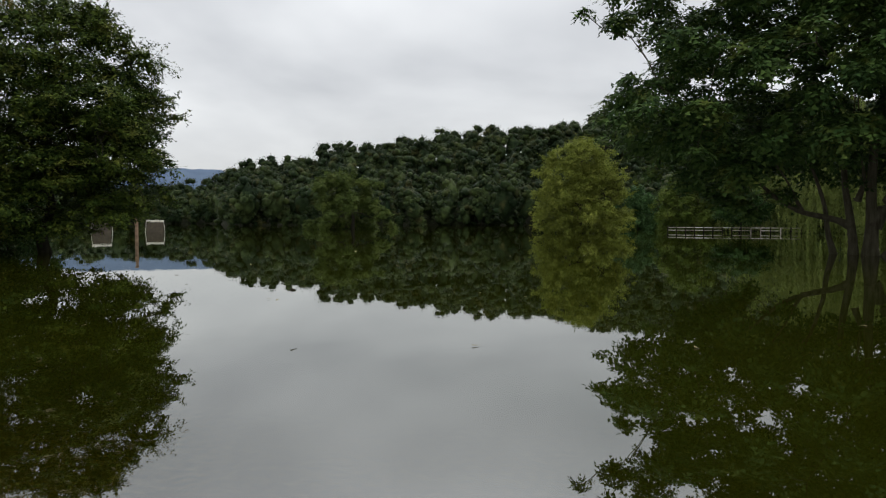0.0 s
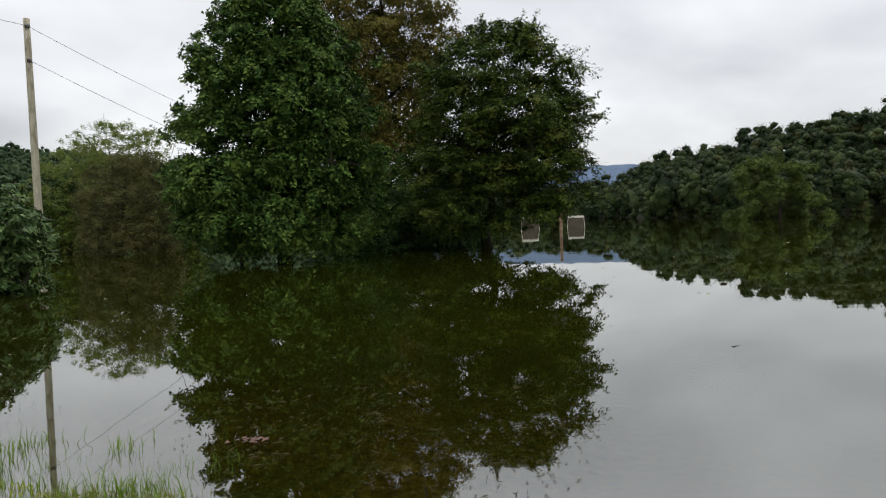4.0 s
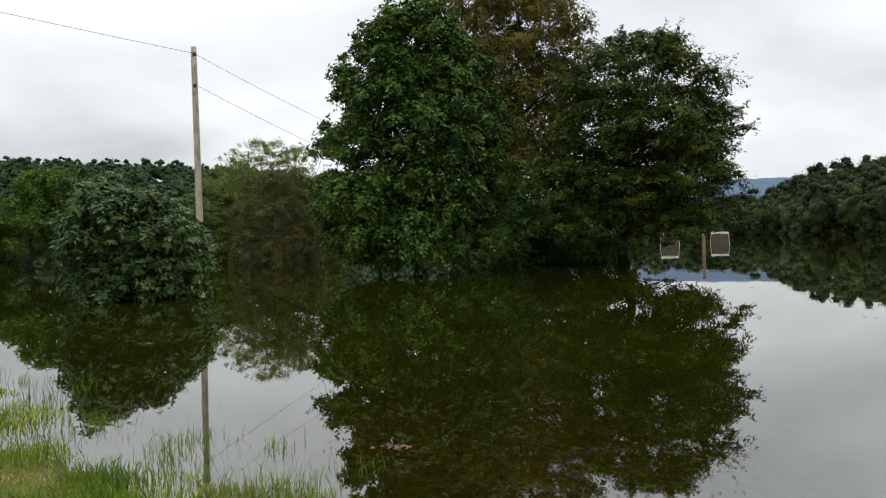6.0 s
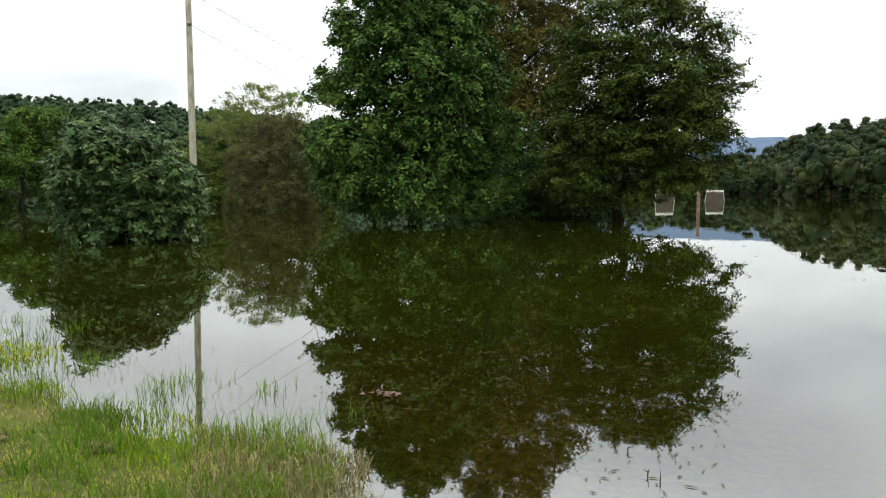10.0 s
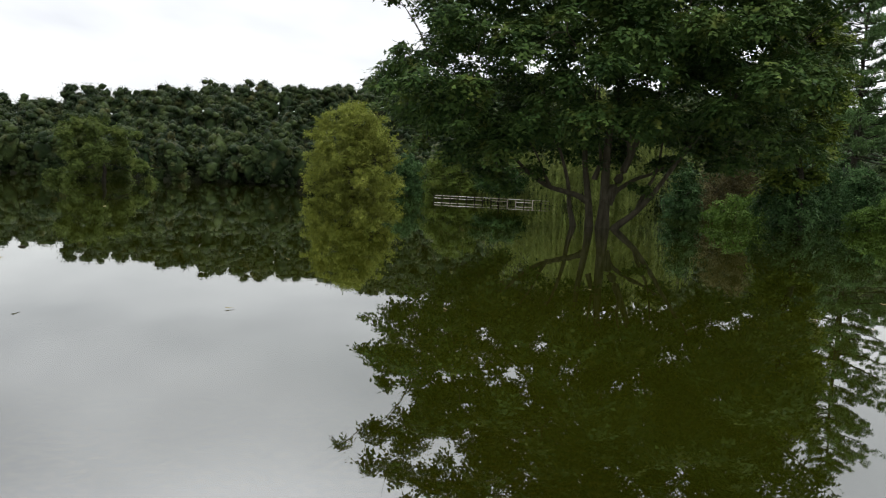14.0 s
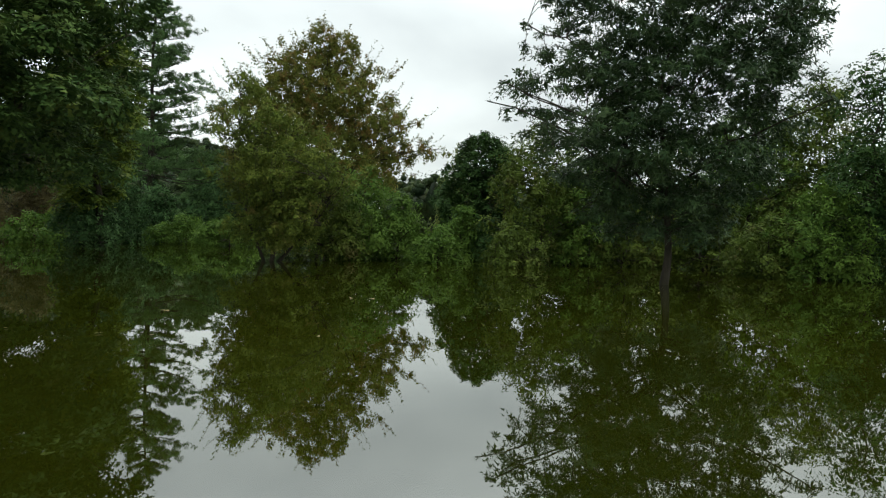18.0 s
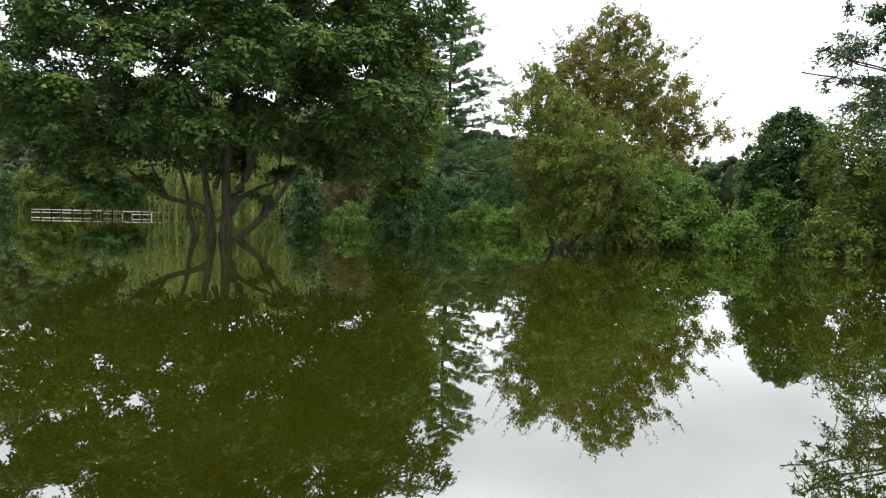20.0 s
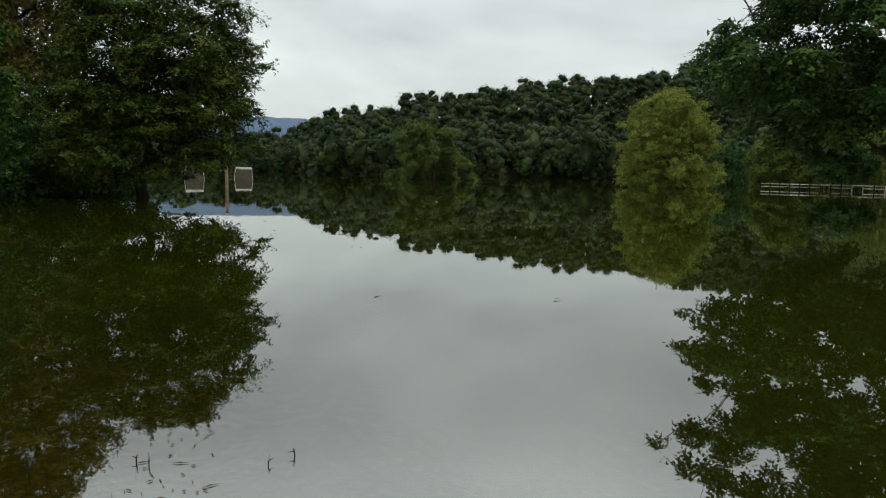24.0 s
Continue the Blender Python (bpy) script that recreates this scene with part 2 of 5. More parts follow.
def ground_material():
    m, nt, b = material("wet_ground")
    g = nt.nodes.new("ShaderNodeNewGeometry")
    a = noise_node(nt, 0.9, 5, 0.6, g.outputs["Position"])
    f = noise_node(nt, 14.0, 6, 0.7, g.outputs["Position"])
    r = ramp_node(nt, a.outputs["Fac"], [(0.32, (0.048, 0.052, 0.013)), (0.48, (0.066, 0.096, 0.011)), (0.66, (0.115, 0.120, 0.026))])
    r2 = ramp_node(nt, f.outputs["Fac"], [(0.35, (0.020, 0.020, 0.009)), (0.65, (0.11, 0.10, 0.042))])
    # beyond the flooded meadow the ground colour falls to near black, from 45 to 75 m
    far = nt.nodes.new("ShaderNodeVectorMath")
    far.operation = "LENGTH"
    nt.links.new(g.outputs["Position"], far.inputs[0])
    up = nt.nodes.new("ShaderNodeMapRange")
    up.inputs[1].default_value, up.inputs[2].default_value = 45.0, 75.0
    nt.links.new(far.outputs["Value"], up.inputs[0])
    col = mix_node(nt, 0.5, r.outputs[0], r2.outputs[0])
    # brown litter and silt under water
    sep = nt.nodes.new("ShaderNodeSeparateXYZ")
    nt.links.new(g.outputs["Position"], sep.inputs[0])
    low = nt.nodes.new("ShaderNodeMapRange")
    low.inputs[1].default_value, low.inputs[2].default_value, low.inputs[3].default_value, low.inputs[4].default_value = -0.07, 0.0, 1.0, 0.0
    nt.links.new(sep.outputs[2], low.inputs[0])
    mud = ramp_node(nt, f.outputs["Fac"], [(0.35, (0.06, 0.036, 0.011)), (0.55, (0.19, 0.115, 0.034)), (0.7, (0.34, 0.24, 0.09))])
    col = mix_node(nt, low.outputs[0], col, mud.outputs[0])
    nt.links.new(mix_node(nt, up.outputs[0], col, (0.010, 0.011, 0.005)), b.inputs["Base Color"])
    b.inputs["Roughness"].default_value = 0.9
    b.inputs["Specular IOR Level"].default_value = 0.04
    bump = nt.nodes.new("ShaderNodeBump")
    bump.inputs["Strength"].default_value, bump.inputs["Distance"].default_value = 0.8, 0.03
    nt.links.new(f.outputs["Fac"], bump.inputs["Height"])
    nt.links.new(bump.outputs[0], b.inputs["Normal"])
    return m


def water_material():
    """Murky flood water: a mirror on top of silt, clear only in the shallows along the bank."""
    m, nt, b = material("flood_water")
    n, l = nt.nodes, nt.links
    n.remove(b)
    g = n.new("ShaderNodeNewGeometry")
    mp = n.new("ShaderNodeMapping")
    l.new(g.outputs["Position"], mp.inputs[0])
    fine = noise_node(nt, 1.6, 2, 0.4, mp.outputs[0])
    wide = noise_node(nt, 0.22, 2, 0.5, mp.outputs[0])
    add = n.new("ShaderNodeMath")
    add.operation = "MULTIPLY_ADD"
    add.inputs[1].default_value = 6.0
    l.new(wide.outputs["Fac"], add.inputs[0])
    l.new(fine.outputs["Fac"], add.inputs[2])
    bump = n.new("ShaderNodeBump")
    bump.inputs["Strength"].default_value, bump.inputs["Distance"].default_value = 1.0, RIPPLE
    l.new(add.outputs[0], bump.inputs["Height"])
    gl = n.new("ShaderNodeBsdfGlossy")
    gl.inputs["Roughness"].default_value = 0.012
    gl.inputs["Color"].default_value = (0.97, 0.98, 0.97, 1)
    l.new(bump.outputs[0], gl.inputs["Normal"])
    fr = n.new("ShaderNodeFresnel")
    fr.inputs["IOR"].default_value = WATER_IOR
    l.new(bump.outputs[0], fr.inputs["Normal"])
    silt = noise_node(nt, 0.12, 4, 0.6, mp.outputs[0])
    sc = ramp_node(nt, silt.outputs["Fac"], [(0.35, SILT_A), (0.65, SILT_B)])
    df = n.new("ShaderNodeBsdfDiffuse")
    l.new(sc.outputs[0], df.inputs["Color"])
    tp = n.new("ShaderNodeBsdfTransparent")
    tp.inputs["Color"].default_value = (0.66, 0.66, 0.33, 1)
    # clear in the shallows round the bank, silty farther out
    d = n.new("ShaderNodeVectorMath")
    d.operation = "DISTANCE"
    d.inputs[1].default_value = (-4.0, 0.0, 0.0)
    l.new(g.outputs["Position"], d.inputs[0])
    rr = n.new("ShaderNodeMapRange")
    rr.inputs[1].default_value, rr.inputs[2].default_value, rr.inputs[3].default_value, rr.inputs[4].default_value = 3.5, 9.0, 0.25, 1.0
    l.new(d.outputs["Value"], rr.inputs[0])
    body = n.new("ShaderNodeMixShader")
    l.new(rr.outputs[0], body.inputs[0])
    l.new(tp.outputs[0], body.inputs[1])
    l.new(df.outputs[0], body.inputs[2])
    top = n.new("ShaderNodeMixShader")
    gain = n.new("ShaderNodeMath")
    gain.operation = "POWER"
    gain.inputs[1].default_value = 0.88
    l.new(fr.outputs[0], gain.inputs[0])
    l.new(gain.outputs[0], top.inputs[0])
    l.new(body.outputs[0], top.inputs[1])
    l.new(gl.outputs[0], top.inputs[2])
    l.new(top.outputs[0], n["Material Output"].inputs[0])
    return m


M_GROUND, M_WATER = ground_material(), water_material()


# ---- mesh helpers ----
def mesh_of(name, verts, faces, mat, smooth=False):
    verts, faces = np.asarray(verts, dtype=np.float32), np.asarray(faces, dtype=np.int32)
    k = faces.shape[1]
    me = bpy.data.meshes.new(name)
    me.vertices.add(len(verts))
    me.vertices.foreach_set("co", verts.ravel())
    me.loops.add(faces.size)
    me.loops.foreach_set("vertex_index", faces.ravel())
    me.polygons.add(len(faces))
    me.polygons.foreach_set("loop_start", np.arange(0, faces.size, k, dtype=np.int32))
    me.polygons.foreach_set("loop_total", np.full(len(faces), k, dtype=np.int32))
    if smooth:
        me.polygons.foreach_set("use_smooth", np.ones(len(faces), dtype=bool))
    me.update(calc_edges=True)
    me.materials.append(mat)
    return me


def part(name, me, parent, label=""):
    ob = new(name, me)
    ob.parent = parent
    return tagged(ob, label)


def root(name, x, y, z=0.0, turn=0.0):
    ob = new(name)
    ob.empty_display_size = 0.3
    ob.matrix_world = pose(x, y, z, 0, 0, turn)
    return ob


def polar(az, d):
    a = radians(az * SPREAD)
    return -math.sin(a) * d, math.cos(a) * d


def tube(points, radii, sides=8):
    """Vertices and quads of a tapered tube along points, with closed ends."""
    p = np.asarray(points, float)
    n = len(p)
    t = np.gradient(p, axis=0)
    t /= np.linalg.norm(t, axis=1)[:, None] + 1e-9
    ref = np.where(np.abs(t[:, 2:3]) < 0.9, np.array([[0, 0, 1.0]]), np.array([[1.0, 0, 0]]))
    u = np.cross(t, ref)
    u /= np.linalg.norm(u, axis=1)[:, None] + 1e-9
    w = np.cross(t, u)
    a = np.linspace(0, 2 * np.pi, sides, endpoint=False)
    ring = p[:, None, :] + np.asarray(radii, float)[:, None, None] * (np.cos(a)[None, :, None] * u[:, None, :] + np.sin(a)[None, :, None] * w[:, None, :])
    v = ring.reshape(-1, 3)
    i = np.arange(n - 1)[:, None] * sides
    j = np.arange(sides)[None, :]
    k = (j + 1) % sides
    f = np.stack([i + j, i + k, i + sides + k, i + sides + j], -1).reshape(-1, 4)
    caps = []
    for base, c in ((0, 0), ((n - 1) * sides, n - 1)):
        v = np.vstack([v, p[c]])
        ci = len(v) - 1
        for q in range(0, sides, 2):
            caps.append([ci, base + q, base + (q + 1) % sides, base + (q + 2) % sides])
    return v, np.vstack([f, np.array(caps)])


def join(pieces):
    vs, fs, k = [], [], 0
    for v, f in pieces:
        vs.append(v)
        fs.append(np.asarray(f) + k)
        k += len(v)
    return np.vstack(vs), np.vstack(fs)


def curve_between(a, b, lift, n, rng, wob):
    a, b = np.asarray(a, float), np.asarray(b, float)
    s = np.linspace(0, 1, n)[:, None]
    p = a + (b - a) * s
    p[:, 2] += lift * np.sin(np.pi * s[:, 0])
    jit = rng.normal(0, wob, (n, 3))
    jit[0] = jit[-1] = 0
    return p + jit


def unit(v):
    return v / (np.linalg.norm(v, axis=1)[:, None] + 1e-9)


def leaf_blades(pos, nor, tip, ln, wd):
    """One pointed blade at each place."""
    side = unit(np.cross(nor, tip)) * wd[:, None] * 0.5
    a = pos - tip * (ln * 0.4)[:, None]
    v = np.stack([a + side, pos + tip * (ln * 0.6)[:, None], a - side], 1).reshape(-1, 3)
    return v, np.arange(len(v)).reshape(-1, 3)


def leaves(pos, out, length, width, rng, up=0.5, droop=0.3, loose=0.38):
    """Single leaves facing about outwards and up."""
    n = len(pos)
    nor = unit(out * (1 - up) + np.array([0, 0, up]) + rng.normal(0, loose, (n, 3)))
    tip = rng.normal(0, 1, (n, 3)) + out * 0.6
    tip[:, 2] -= droop
    tip = unit(tip - nor * (tip * nor).sum(1)[:, None])
    ln = length * rng.uniform(0.65, 1.3, n)
    return leaf_blades(pos, nor, tip, ln, ln * width / length)


def clump_centres(rows, count, size, rng, depth=0.9, fill=0.5, lobes=0.7, hollow=None, boughs=None, holes=(), thin=None):
    """Places of leaf clumps inside a crown whose outline is given by rows of (height, left, right)."""
    rows = sorted(rows)
    z = np.array([r[0] for r in rows])
    lo, hi = np.array([r[1] for r in rows]), np.array([r[2] for r in rows])
    zi = rng.uniform(z[0], z[-1], count * 11)
    a, b = np.interp(zi, z, lo), np.interp(zi, z, hi)
    keep = rng.uniform(0, 1, len(zi)) < ((b - a) / (hi - lo).max()) ** 1.2 + 0.05
    if thin:
        # the upper crown is more open
        keep &= (zi < thin[0]) | (rng.uniform(0, 1, len(zi)) < thin[1])
    zi, a, b = zi[keep][:count * 4], a[keep][:count * 4], b[keep][:count * 4]
    n = len(zi)
    s = size * np.exp(rng.normal(-0.05, 0.32, n))
    th = rng.uniform(0, 2 * np.pi, n)
    rho = np.where(rng.uniform(0, 1, n) < fill, rng.uniform(0.78, 1.0, n), np.sqrt(rng.uniform(0.0, 0.8, n)))
    # boughs reach out unevenly, with bays between them
    ph = rng.uniform(0, 6.28, 4)
    wave = 1 + lobes * (0.09 * np.sin(3 * th + 1.1 * zi + ph[0]) + 0.08 * np.sin(5 * th - 1.9 * zi + ph[1]) + 0.07 * np.sin(2.7 * zi + ph[2]) - 0.04)
    tiny = rng.uniform(0, 1, n) < 0.28
    s = np.where(tiny, 0.42 * s, s)
    rho = np.where(tiny, rng.uniform(0.9, 1.0 + 0.07 * lobes, n), rho)
    rx = np.maximum(((b - a) / 2) * wave - 0.45 * s, 0.15)
    zi = zi - 0.25 * s * ((zi - z[0]) / (z[-1] - z[0])) ** 2
    c = np.stack([(a + b) / 2 + rx * rho * np.cos(th), depth * rx * rho * np.sin(th), zi], 1)
    if hollow:
        # no leaves low down round the stems
        ok = (np.hypot(c[:, 0], c[:, 1]) > hollow[0]) | (zi > hollow[1])
        c, s, n = c[ok], s[ok], int(ok.sum())
    for hx, hz, hr in holes:
        # sky shows through here
        ok = np.hypot(c[:, 0] - hx, c[:, 2] - hz) > hr
        c, s, n = c[ok], s[ok], int(ok.sum())
    if boughs:
        # clumps gather round the ends of boughs, with dark bays between
        far = np.full(n, 1e9)
        i = int(rng.integers(n))
        for _ in range(boughs[0]):
            far = np.minimum(far, np.linalg.norm((c - c[i]) * np.array([1, 1, 1.5]), axis=1))
            some = rng.integers(0, n, 24)
            i = int(some[np.argmax(far[some])])
        ok = far < boughs[1] * rng.uniform(0.5, 1.15, n)
        c, s = c[ok], s[ok]
        n = len(c)
    # of several candidates keep the one farthest from those placed, so that the crown is evenly filled
    free, near = np.arange(n), np.full(n, 1e9)
    order = []
    for _ in range(min(count, n // 3)):
        pick = rng.integers(0, len(free), 6)
        j = pick[np.argmax(near[free[pick]])]
        i = free[j]
        order.append(i)
        near = np.minimum(near, np.linalg.norm(c - c[i], axis=1))
        free[j] = free[-1]
        free = free[:-1]
    c, s = c[order], s[order]
    # nothing hangs apart from the rest of the crown
    gap = np.linalg.norm(c[:, None] - c[None], axis=2)
    link = gap < 1.35 * np.median(np.sort(gap, axis=1)[:, 2])
    ok = np.arange(len(c)) == int(np.argmax(link.sum(1)))
    for _ in range(60):
        ok = link[ok].any(0)
    third = np.sort(gap, axis=1)[:, min(3, len(c) - 1)]
    ok &= third < 1.62 * np.median(third)
    return c[ok], s[ok]


def clump_leaves(c, s, total, length, width, rng, flat=0.6, up=0.5, droop=0.3, shell=0.5, spray=7, core=0.08):
    """Sprays of leaves on short twigs, gathered in clumps, with larger shaded leaves inside."""
    share = s ** 1.7
    share = share / share.sum()
    inner = int(total * core)
    k = rng.choice(len(c), inner, p=share)
    d = unit(rng.normal(0, 1, (inner, 3)))
    p = d * (s[k] * rng.uniform(0.0, 0.72, inner))[:, None]
    p[:, 2] *= flat
    vi, fi = leaves(c[k] + p, d, length * 1.8, width * 1.8, rng, up, droop)
    m = (total - inner) // spray
    k = rng.choice(len(c), m, p=share)
    d = rng.normal(0, 1, (m, 3))
    d[:, 2] = np.where(rng.uniform(0, 1, m) < 0.45, np.abs(d[:, 2]), d[:, 2])
    d = unit(d)
    r = s[k] * (shell + (1 - shell) * rng.uniform(0, 1, m) ** 0.6) * rng.uniform(0.8, 1.2, m)
    off = d * r[:, None]
    off[:, 2] *= flat
    off[:, 2] -= 0.14 * s[k] * (np.hypot(off[:, 0], off[:, 1]) / s[k]) ** 2
    at = c[k] + off
    nor = unit(d * (1 - up) + np.array([0, 0, up]) + rng.normal(0, 0.22, (m, 3)))
    axis = d + rng.normal(0, 0.55, (m, 3))
    axis[:, 2] -= droop
    axis = unit(axis - nor * (axis * nor).sum(1)[:, None])
    side = np.cross(nor, axis)
    reach = length * 3.0 * rng.uniform(0.7, 1.3, m)
    t = np.linspace(-0.35, 0.65, spray)
    sg = np.where(np.arange(spray) % 2 == 0, 1.0, -1.0)
    pos = at[:, None] + axis[:, None] * (reach[:, None] * t)[..., None] + side[:, None] * (sg * length * 0.55)[None, :, None] + rng.normal(0, 0.22 * length, (m, spray, 3))
    tip = axis[:, None] * 0.6 + side[:, None] * (sg * 0.8)[None, :, None] + rng.normal(0, 0.35, (m, spray, 3))
    tip[..., 2] -= 0.25 * droop
    nn = nor[:, None] + rng.normal(0, 0.2, (m, spray, 3))
    n = m * spray
    pos, tip, nn = pos.reshape(n, 3), tip.reshape(n, 3), unit(nn.reshape(n, 3))
    tip = unit(tip - nn * (tip * nn).sum(1)[:, None])
    ln = length * rng.uniform(0.7, 1.25, n)
    v, f = leaf_blades(pos, nn, tip, ln, ln * width / length)
    return np.vstack([vi, v]), np.vstack([fi, f + len(vi)])


def rosettes(c, s, total, length, width, rng, flat=0.8, up=0.5, droop=0.6, per=6):
    """Whorls of folded leaves at the shoot ends all over each clump."""
    share = s ** 1.8
    m = total // (2 * per)
    k = rng.choice(len(c), m, p=share / share.sum())
    d = unit(rng.normal(0, 1, (m, 3)) + np.array([0, 0, 0.25]))
    at = d * (s[k] * rng.uniform(0.45, 1.1, m))[:, None]
    at[:, 2] *= flat
    at += c[k]
    axis = unit(d * (1 - up) + np.array([0, 0, up]) + rng.normal(0, 0.25, (m, 3)))
    ref = unit(np.cross(axis, rng.normal(0, 1, (m, 3))))
    other = np.cross(axis, ref)
    a = rng.uniform(0, 6.28, (m, 1)) + np.arange(per)[None] * (6.2832 / per) + rng.normal(0, 0.25, (m, per))
    tip = np.cos(a)[..., None] * ref[:, None] + np.sin(a)[..., None] * other[:, None] + 0.35 * axis[:, None]
    tip[..., 2] -= droop * rng.uniform(0.3, 1.2, (m, per))
    n = m * per
    tip = unit(tip.reshape(n, 3))
    nor = np.repeat(axis, per, 0)
    side = unit(np.cross(nor, tip))
    base = np.repeat(at, per, 0)
    ln = length * rng.uniform(0.7, 1.25, n)
    half = (ln * width / length / 2)[:, None]
    fold = np.cross(tip, side) * half * 0.35
    mid = base + tip * (ln * 0.45)[:, None]
    v = np.stack([base, mid + side * half - fold, base + tip * ln[:, None] - np.array([0, 0, 0.10]) * ln[:, None], mid - side * half - fold], 1).reshape(-1, 3)
    i = np.arange(n)[:, None] * 4
    return v, np.concatenate([i + np.array([[0, 1, 2]]), i + np.array([[0, 2, 3]])], 0)


def tree(name, label, az, d, rows, mat, total, leaf, width, seed, bark=M_BARK, trunk=0.3, clumps=90, clump=0.9, limbs=9, stems=None,
         flat=0.6, up=0.5, droop=0.3, fill=0.5, group="", category="tree", depth=0.9, fork=0.3, shell=0.5, xy=None, z=-0.4, branches=True, core=0.08, lobes=0.7, hollow=None, boughs=None, holes=(), whorl=0, thin=None, shoots=(0, 0.0), extra=()):
    """A broad-leaved tree or shrub: trunk, limbs, branches and a crown of leaf clumps."""
    rng = np.random.default_rng(seed)
    x, y = xy or polar(az, d)
    ob = tagged(root(name, x, y, 0, az), label, category, group)
    c, s = clump_centres(rows, clumps, clump, rng, depth, fill, lobes, hollow, boughs, holes, thin)
    if extra:
        # single low boughs and tufts on the stems
        e = np.array(extra, float)
        c, s = np.vstack([e[:, :3], c]), np.r_[e[:, 3], s]
    top = max(r[0] for r in rows)
    mid = np.mean([(r[1] + r[2]) / 2 for r in rows])
    if stems is None:
        hs = np.linspace(z, top * 0.82, 9)
        px = np.interp(hs, [z, top], [0, mid]) + np.r_[0, rng.normal(0, 0.05 + 0.008 * top, 8)]
        py = np.r_[0, rng.normal(0, 0.05 + 0.008 * top, 8)]
        stems = [(np.stack([px, py, hs], 1), trunk)]
    paths = []
    for pts, r in stems:
        pts = np.asarray(pts, float)
        n = len(pts)
        rad = r * (1 - 0.86 * np.linspace(0, 1, n) ** 0.9)
        rad[0] *= 1.25
        # a finer, slightly crooked line
        k = np.linspace(0, n - 1, n * 3)
        fine = np.stack([np.interp(k, np.arange(n), pts[:, i]) for i in range(3)], 1)
        fine[1:-1] = (fine[:-2] + 2 * fine[1:-1] + fine[2:]) / 4
        fr = np.interp(k, np.arange(n), rad)
        paths.append((fine, fr, part("trunk", mesh_of("trunk", *tube(fine, fr, 12), bark, True), ob)))
    order = np.argsort(-(np.hypot(c[:, 0], c[:, 1])) + rng.uniform(0, 1.2, len(c)))
    limb_pts, limb_rad = [p for p, _, _ in paths], [r for _, r, _ in paths]
    chosen = order[: limbs * 3: 3] if limbs else []
    for i in chosen:
        tgt = c[i]
        best = None
        for p, r, stem in paths:
            lo = np.searchsorted(p[:, 2], top * fork * 0.6)
            cand = p[lo:]
            if not len(cand):
                continue
            want = max(top * fork, tgt[2] - 0.55 * np.hypot(tgt[0], tgt[1]))
            j = int(np.argmin(np.abs(cand[:, 2] - want) + 0.4 * np.hypot(cand[:, 0] - tgt[0], cand[:, 1] - tgt[1])))
            q = (abs(cand[j, 2] - want) + np.linalg.norm(cand[j] - tgt) * 0.5, cand[j], r[lo:][j], stem)
            if best is None or q[0] < best[0]:
                best = q
        if best is None:
            continue
        path = curve_between(best[1], tgt, 0.06 * np.linalg.norm(tgt - best[1]), 8, rng, 0.02 * np.linalg.norm(tgt - best[1]))
        rad = np.linspace(min(best[2] * 0.5, trunk * 0.30), 0.02, 8)
        part("limb", mesh_of("limb", *tube(path, rad, 7), bark, True), best[3])
        limb_pts.append(path)
        limb_rad.append(rad)
    if branches:
        allp, allr = np.vstack(limb_pts), np.concatenate(limb_rad)
        tubes = []
        for i in range(min(len(c), 260)):
            dd = np.linalg.norm(allp - c[i], axis=1) + 0.4 * np.maximum(allp[:, 2] - c[i, 2], 0)
            j = int(np.argmin(dd))
            if dd[j] < 0.2 or dd[j] > 2.4:
                continue
            path = curve_between(allp[j], c[i], 0.08 * dd[j], 5, rng, 0.03 * dd[j])
            tubes.append(tube(path, np.linspace(min(allr[j] * 0.7, 0.012 + 0.012 * dd[j]), 0.008, 5), 4))
            for _ in range(2):
                e = c[i] + rng.normal(0, 0.5, 3) * s[i]
                tubes.append(tube(curve_between(path[3], e, 0.05, 4, rng, 0.04), np.linspace(0.012, 0.005, 4), 3))
        if tubes:
            tagged(part("branchwork", mesh_of("branchwork", *join(tubes), bark, True), ob), kind="stuff")
    if whorl:
        v, f = join([rosettes(c, s, int(total * 0.72), leaf, width, rng, flat, up, droop, whorl), clump_leaves(c, s * 0.8, int(total * 0.28), leaf, width, rng, flat, up, droop, 0.2)])
    else:
        v, f = clump_leaves(c, s, total, leaf, width, rng, flat, up, droop, shell, core=core)
    if shoots[0]:
        # young shoots standing out of the crown's edge
        score = np.hypot(c[:, 0], c[:, 1]) / np.hypot(c[:, 0], c[:, 1]).max() + 0.8 * c[:, 2] / top + rng.normal(0, 0.12, len(c))
        pick = rng.choice(np.argsort(-score)[: len(c) // 2], shoots[0])
        m = 13
        d = unit(np.stack([c[pick, 0], c[pick, 1], np.full(shoots[0], 0.75 * top * 0.5)], 1) + rng.normal(0, 0.25 * top * 0.3, (shoots[0], 3)))
        ln = shoots[1] * rng.uniform(0.5, 1.2, shoots[0])
        t = np.linspace(0.1, 1.0, m)
        pos = (c[pick] + d * (0.55 * s[pick])[:, None])[:, None] + d[:, None] * (ln[:, None] * t)[..., None] + rng.normal(0, 0.35 * leaf, (shoots[0], m, 3))
        v, f = join([(v, f), leaves(pos.reshape(-1, 3), np.repeat(d, m, 0), leaf, width, rng, 0.3, 0.1, 0.5)])
        stalks = [tube([c[i], c[i] + e * (0.55 * s[i] + q)], [0.012, 0.004], 3) for i, e, q in zip(pick, d, ln)]
        fine = [(sv, np.vstack([sf[:, [0, 1, 2]], sf[:, [0, 2, 3]]])) for sv, sf in stalks]
        tagged(part("shoots", mesh_of("shoots", *join(fine), bark), ob), kind="stuff")
